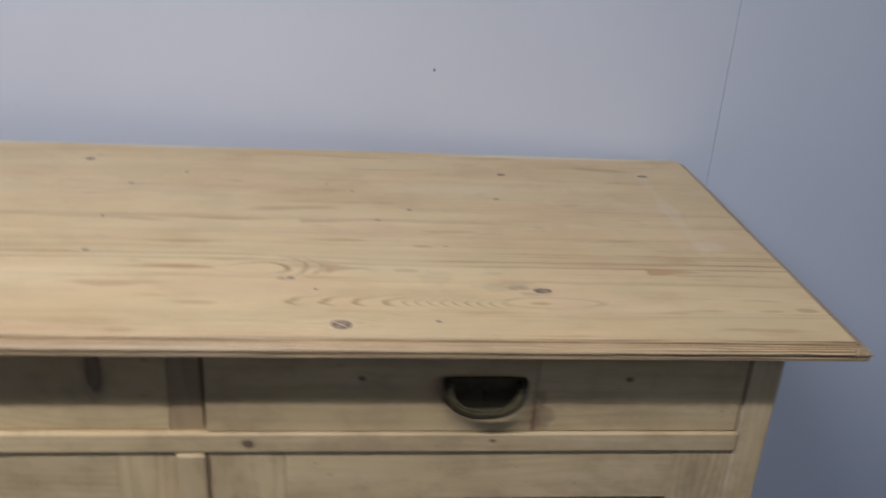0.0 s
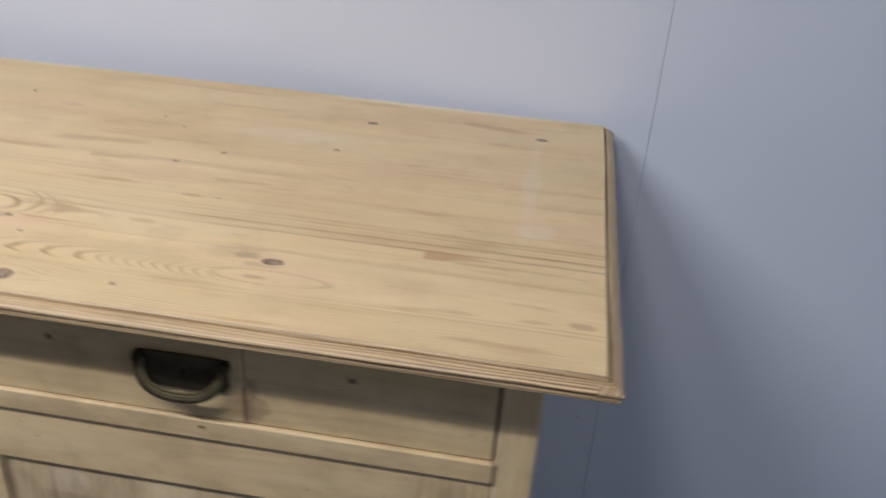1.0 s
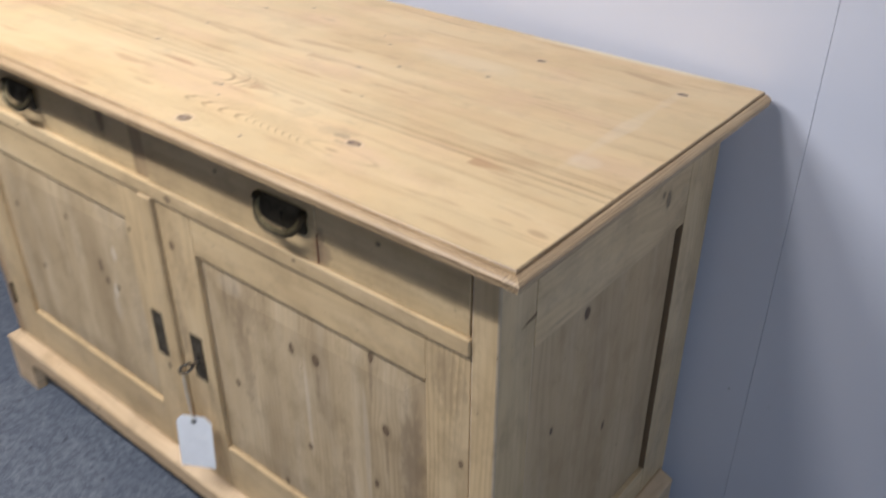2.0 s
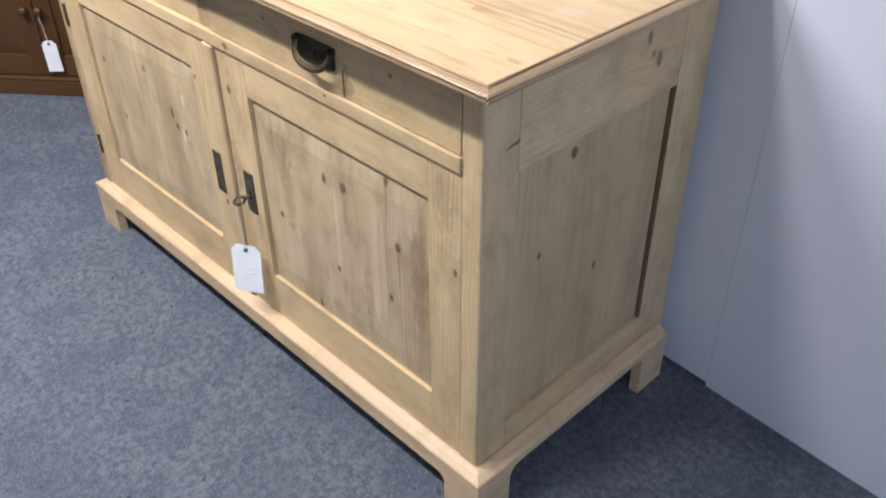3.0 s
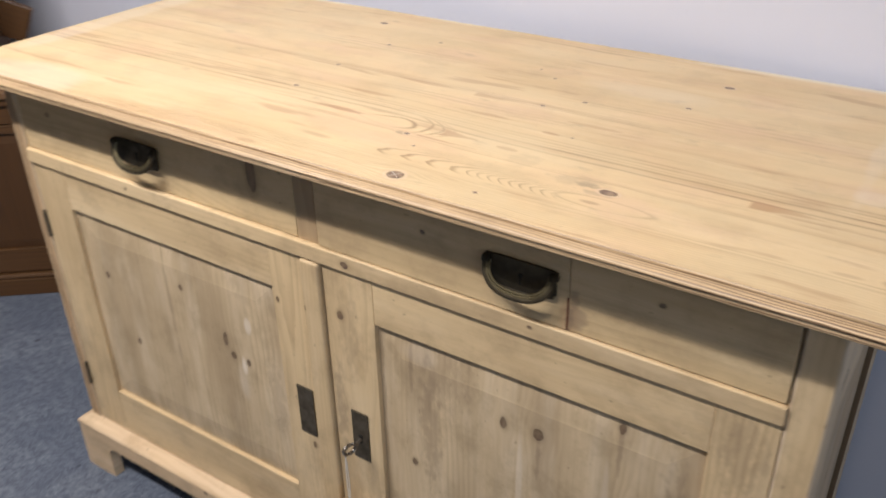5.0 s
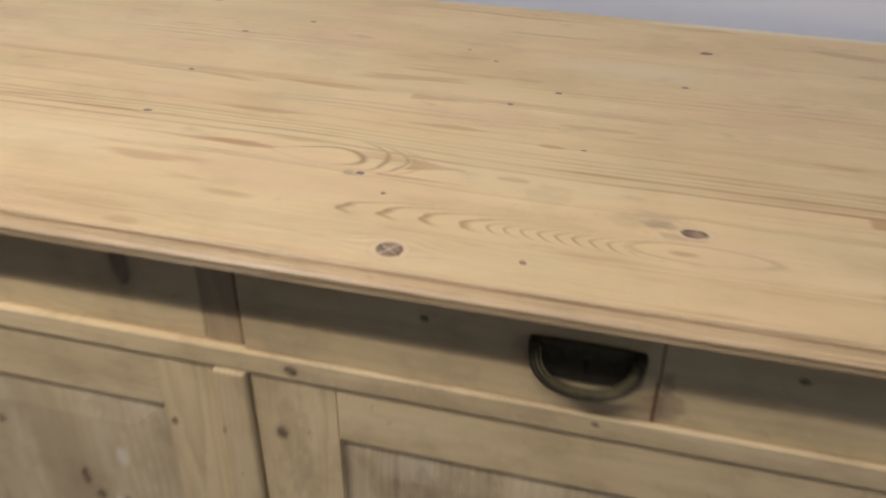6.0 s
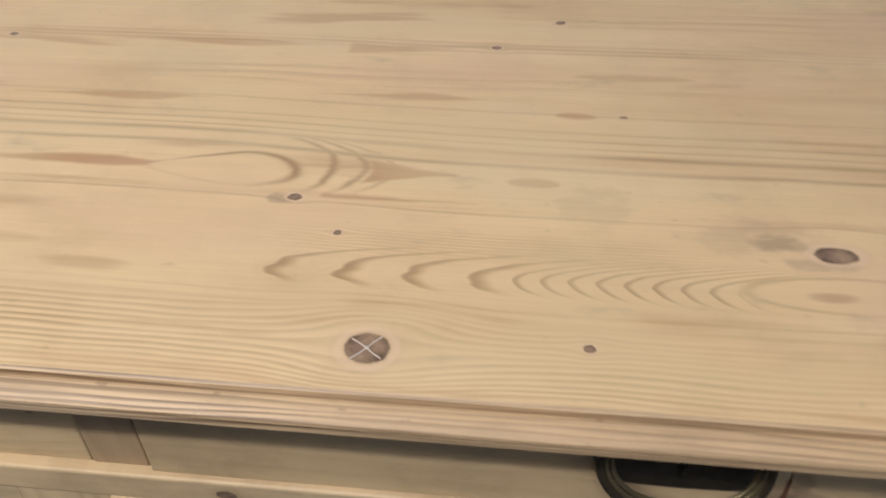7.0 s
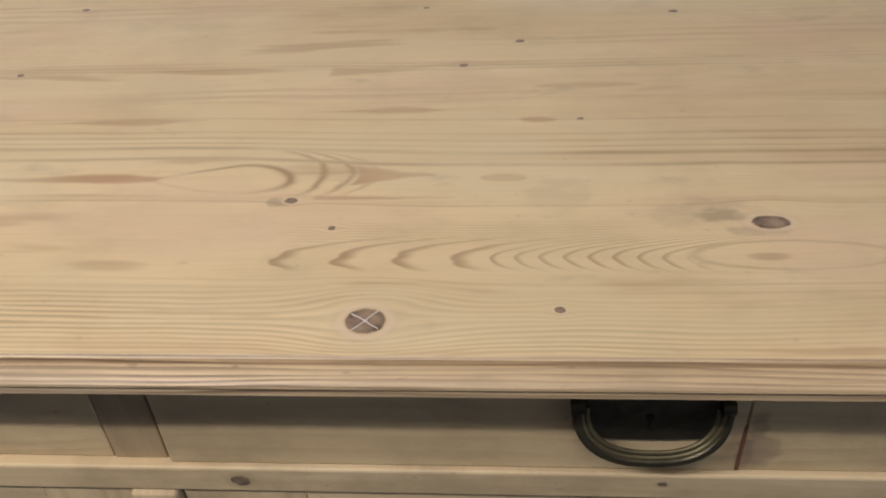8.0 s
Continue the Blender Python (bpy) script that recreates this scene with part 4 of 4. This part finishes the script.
part("lock_plate", box(-0.697, -0.666, FY - 0.0005, FY + 0.003, 0.362, 0.454, 0.0006), MAT_LOCK, door_r, "tarnished brass lock plate")
hole = disc((-0.6815, FY - 0.001, 0.408), 0.0035, 0.0012)
box(-0.683, -0.680, FY - 0.0016, FY - 0.0004, 0.394, 0.407, bm=hole)
part("keyhole", hole, MAT_DARK, door_r)
for d, hx in ((door_l, CX0 + 0.0278), (door_r, CX1 - 0.0412)):
    for hz in (0.578, 0.238) if d is door_l else ():
        part("hinge", tube([(hx, FY - 0.0005, hz - 0.026), (hx, FY - 0.0005, hz + 0.026)], 0.0042, 8), MAT_LOCK, d, "small dark steel hinge knuckle")


def bracket(foot, arch, turn, bottom):
    """Half of a plinth's lower edge, from the outer end inwards: a foot, then a rounded step up to the arch."""
    pts = [(0.0, bottom), (foot, bottom), (foot, arch - turn)]
    for i in range(1, 6):
        a = math.pi - math.pi / 2 * i / 5
        pts.append((foot + turn * (1 + math.cos(a)), arch - turn + turn * math.sin(a)))
    return pts


PL_X0, PL_X1, PL_Y0, PL_Y1 = -1.436, -0.034, 0.037, 0.606


def plinth_front():
    half = bracket(0.084, 0.071, 0.020, GROUND)
    pts = [(PL_X0 + d, z) for d, z in half] + [(PL_X1 - d, z) for d, z in reversed(half)]
    return outline(pts + [(PL_X1, 0.104), (PL_X0, 0.104)], PL_Y0, PL_Y0 + 0.022)


def plinth_side(x, face):
    front, rear = bracket(0.062, 0.090, 0.026, GROUND), bracket(0.082, 0.090, 0.010, GROUND)
    y0 = PL_Y0 + 0.022
    pts = [(y0 + d, z) for d, z in front] + [(PL_Y1 - d, z) for d, z in reversed(rear)]
    return outline_side(pts + [(PL_Y1, 0.104), (y0, 0.104)], *sorted((x, x + face * 0.022)))


plinth = part("plinth", plinth_front(), MAT_PLINTH, sideboard, "pine plinth with bracket feet")
part("plinth_side", plinth_side(PL_X1, -1), MAT_PLINTH_SIDE, plinth)
part("plinth_side", plinth_side(PL_X0, 1), MAT_PLINTH_SIDE, plinth)


def cap_moulding():
    """A rounded, sloping cap round the top of the plinth."""
    cuts = [(0.001, 0.104), (-0.0012, 0.1055), (-0.0015, 0.1085), (0.001, 0.1115), (0.006, 0.1145), (0.014, 0.1178), (0.021, 0.1205), (0.0245, 0.1215)]
    return rings_mesh([[(PL_X0 + i, PL_Y0 + i, z), (PL_X1 - i, PL_Y0 + i, z), (PL_X1 - i, PL_Y1, z), (PL_X0 + i, PL_Y1, z)] for i, z in cuts])


cap = part("plinth_cap", cap_moulding(), MAT_PLINTH, plinth, "sloped moulding on the plinth")
cap.data.materials.append(MAT_PLINTH_SIDE)
for f in cap.data.polygons:
    f.material_index = 1 if abs(f.normal.x) > abs(f.normal.y) else 0

# ---- key and price tag ----
key = thing("door_key", "old steel key standing in the sideboard's door lock", "key")
part("shaft", tube([(-0.6815, FY + 0.004, 0.402), (-0.6815, FY - 0.015, 0.402)], 0.0028, 8), MAT_STEEL, key)
bow = [(-0.6815 - 0.003 * math.cos(a) - 0.003, FY - 0.025 - 0.0105 * math.cos(a), 0.3995 + 0.0085 * math.sin(a)) for a in [2 * math.pi * i / 18 for i in range(19)]]
part("bow", tube(bow, 0.0030, 8), MAT_STEEL, key, "oval key bow")


def price_tag(m, hang, group, width=0.062, height=0.112, thick=0.0009):
    """A card with clipped upper corners, an eyelet and a string. Origin: the eyelet; hang: where the string is tied."""
    tag = thing("price_tag", "white card price tag hanging on a string", "tag", group, m)
    w, c, up = width / 2, 0.012, 0.011
    pts = [(-w, up - height), (w, up - height), (w, up - c), (w - c, up), (-w + c, up), (-w, up - c)]
    bm = outline(pts, -0.0003, 0.0003)
    bmesh.ops.subdivide_edges(bm, edges=bm.edges[:], cuts=3, use_grid_fill=True)
    for v in bm.verts:
        v.co.y += 0.004 * (v.co.z / height) ** 2
    part("card", bm, MAT_CARD, tag)
    bm = disc((0, -0.0004, 0), 0.0055, 0.0016, "y", 18, 0.001)
    part("eyelet", bm, MAT_EYELET, tag, "dark grey eyelet")
    for k, (zz, ww) in enumerate(((-0.040, 0.030), (-0.052, 0.022), (-0.064, 0.026))):
        ink = part("ink_line", box(-ww / 2, ww / 2, -0.0001, 0.0002, zz - 0.0005, zz + 0.0005), MAT_INK, tag)
        ink.matrix_local = pose(0.004, -0.0006 + 0.004 * (zz / height) ** 2, 0, 0, 0, 0)
    local = m.inverted() @ Vector(hang)
    for s in (-1, 1):
        pts = [Vector((0, -0.001, 0)).lerp(local, i / 8) + Vector((s * 0.0016 * math.sin(math.pi * i / 8), 0, 0)) for i in range(9)]
        part("string", tube(pts, thick, 6), MAT_STRING, tag, "cream string")
    return tag


price_tag(pose(-0.692, 0.034, 0.277, -8, 0, 29), (-0.687, FY - 0.033, 0.390), "price tags", 0.066, 0.111)

# ---- the brown cupboard ----
CUP = pose(-2.34, 0.22, GROUND, 0, 0, 39.7)
cupboard = thing("cupboard", "dark brown stained pine cupboard with panelled doors and an open rack", "cupboard", "", CUP)


def cup(name, bm, mat, parent=cupboard, label=""):
    return part(name, bm, mat, parent, label)


U0, U1, UD, UH, UM = -0.27, 0.46, 0.34, 0.575, 0.094
cup("carcass", box(U0, U1, 0.022, UD, 0.06, UH, 0.003), MAT_BROWN_V)
cup("top_board", box(U0 - 0.02, U1 + 0.02, -0.012, UD + 0.005, UH, UH + 0.022, 0.005), MAT_BROWN_TOP, cupboard, "lighter brown waxed top board")
cup("top_moulding", box(U0 - 0.008, U1 + 0.008, -0.004, 0.03, UH - 0.022, UH, 0.006), MAT_BROWN_H)
cup("frieze_rail", box(U0, U1, 0.004, 0.022, 0.505, UH - 0.022, 0.002), MAT_BROWN_H)
cup("plinth", box(U0 - 0.008, U1 + 0.008, -0.008, 0.05, 0.0, 0.052, 0.003), MAT_BROWN_H)
cup("plinth_moulding", box(U0 - 0.008, U1 + 0.008, -0.008, 0.05, 0.052, 0.066, 0.006), MAT_BROWN_H)
for s in (0, 1):
    a, b = ((U0 + 0.03, UM - 0.002), (UM + 0.002, U1 - 0.03))[s]
    cup("cupboard_stile", box(*((U0, U0 + 0.029), (U1 - 0.029, U1))[s], 0.004, 0.022, 0.066, 0.505, 0.002), MAT_BROWN_V)
    pa, pb = a + 0.058, b - 0.058
    leaf = cup("cupboard_door", raised_panel(pa - 0.004, pb + 0.004, 0.138, 0.482, 0.014, 0.03, 0.005), MAT_BROWN_V, cupboard, "brown panelled door, closed")
    cup("door_stile", box(a, pa, 0.004, 0.021, 0.070, 0.502, 0.0018), MAT_BROWN_V, leaf)
    cup("door_stile", box(pb, b, 0.004, 0.021, 0.070, 0.502, 0.0018), MAT_BROWN_V, leaf)
    cup("door_rail", box(pa, pb, 0.0045, 0.021, 0.478, 0.502, 0.0018), MAT_BROWN_H, leaf)
    cup("door_rail", box(pa, pb, 0.0045, 0.021, 0.070, 0.142, 0.0018), MAT_BROWN_H, leaf)
    kx = (UM - 0.026, UM + 0.026)[s]
    bm = bmesh.new()
    bmesh.ops.create_uvsphere(bm, u_segments=14, v_segments=9, radius=0.015)
    bmesh.ops.transform(bm, matrix=Matrix.Translation((kx, -0.016, 0.302)) @ Matrix.Diagonal((1, 0.75, 1, 1)), verts=bm.verts)
    cup("knob", bm, MAT_BROWN_V, leaf, "turned brown wooden knob")
    cup("knob_neck", disc((kx, -0.001, 0.302), 0.007, 0.014), MAT_BROWN_V, leaf)
# open rack on top
for a in (U0 + 0.05, 0.235):
    cup("rack_side", box(a, a + 0.018, 0.15, UD, UH + 0.022, UH + 0.52, 0.002), MAT_BROWN_V)
cup("rack_back", box(U0 + 0.068, 0.075, UD - 0.012, UD, UH + 0.022, UH + 0.52), MAT_NAVY, cupboard, "dark navy rack back")
# the right part of the back is dark brown
cup("rack_back", box(0.075, 0.235, UD - 0.016, UD, UH + 0.022, UH + 0.52), MAT_DARK_BROWN)
cup("rack_shelf", box(U0 + 0.068, 0.235, 0.16, UD - 0.016, UH + 0.32, UH + 0.338, 0.002), MAT_BROWN_TOP)
brace = cup("rack_brace", box(-0.15, 0.15, 0.0, 0.02, -0.05, 0.05, 0.003), MAT_BROWN_H, cupboard, "slanting lighter brown brace")
brace.matrix_local = pose(0.19, UD - 0.06, UH + 0.165, 0, 24, 0)
price_tag(CUP @ pose(UM + 0.032, -0.014, 0.192, 0, 0, 10), CUP @ Vector((UM + 0.028, -0.022, 0.290)), "price tags", 0.047, 0.110, 0.0006)

# ---- ceiling lamps ----
for lx, ly in ((TUBE_X, TUBE_Y), (TUBE_X2, TUBE_Y2)):
    lamp = thing("ceiling_light", "white enamelled tube light fixed to the ceiling", "ceiling light", "ceiling lights", pose(lx, ly, 0))
    part("housing", box(-0.62, 0.62, -0.05, 0.05, 2.265, CEIL, 0.008), MAT_LAMP, lamp)
    part("tube", tube([(-0.59, 0, 2.2535), (0.59, 0, 2.2535)], 0.0115, 12), MAT_GLOW, lamp, "lit white glass tube")
    for s in (-1, 1):
        part("end_cap", box(min(s * 0.592, s * 0.61), max(s * 0.592, s * 0.61), -0.02, 0.02, 2.222, 2.27, 0.003), MAT_LAMP, lamp)
lamp = thing("ceiling_spot", "white enamelled round ceiling lamp with a lit glass", "ceiling light", "", pose(SPOT_X, SPOT_Y, 0))
part("housing", disc((0, 0, (CEIL + 2.305) / 2), 0.13, CEIL - 2.305, "z", 32, 0.01), MAT_LAMP, lamp)
part("glass", disc((0, 0, 2.2995), 0.10, 0.011, "z", 32, 0.002), MAT_GLOW, lamp, "lit white glass")
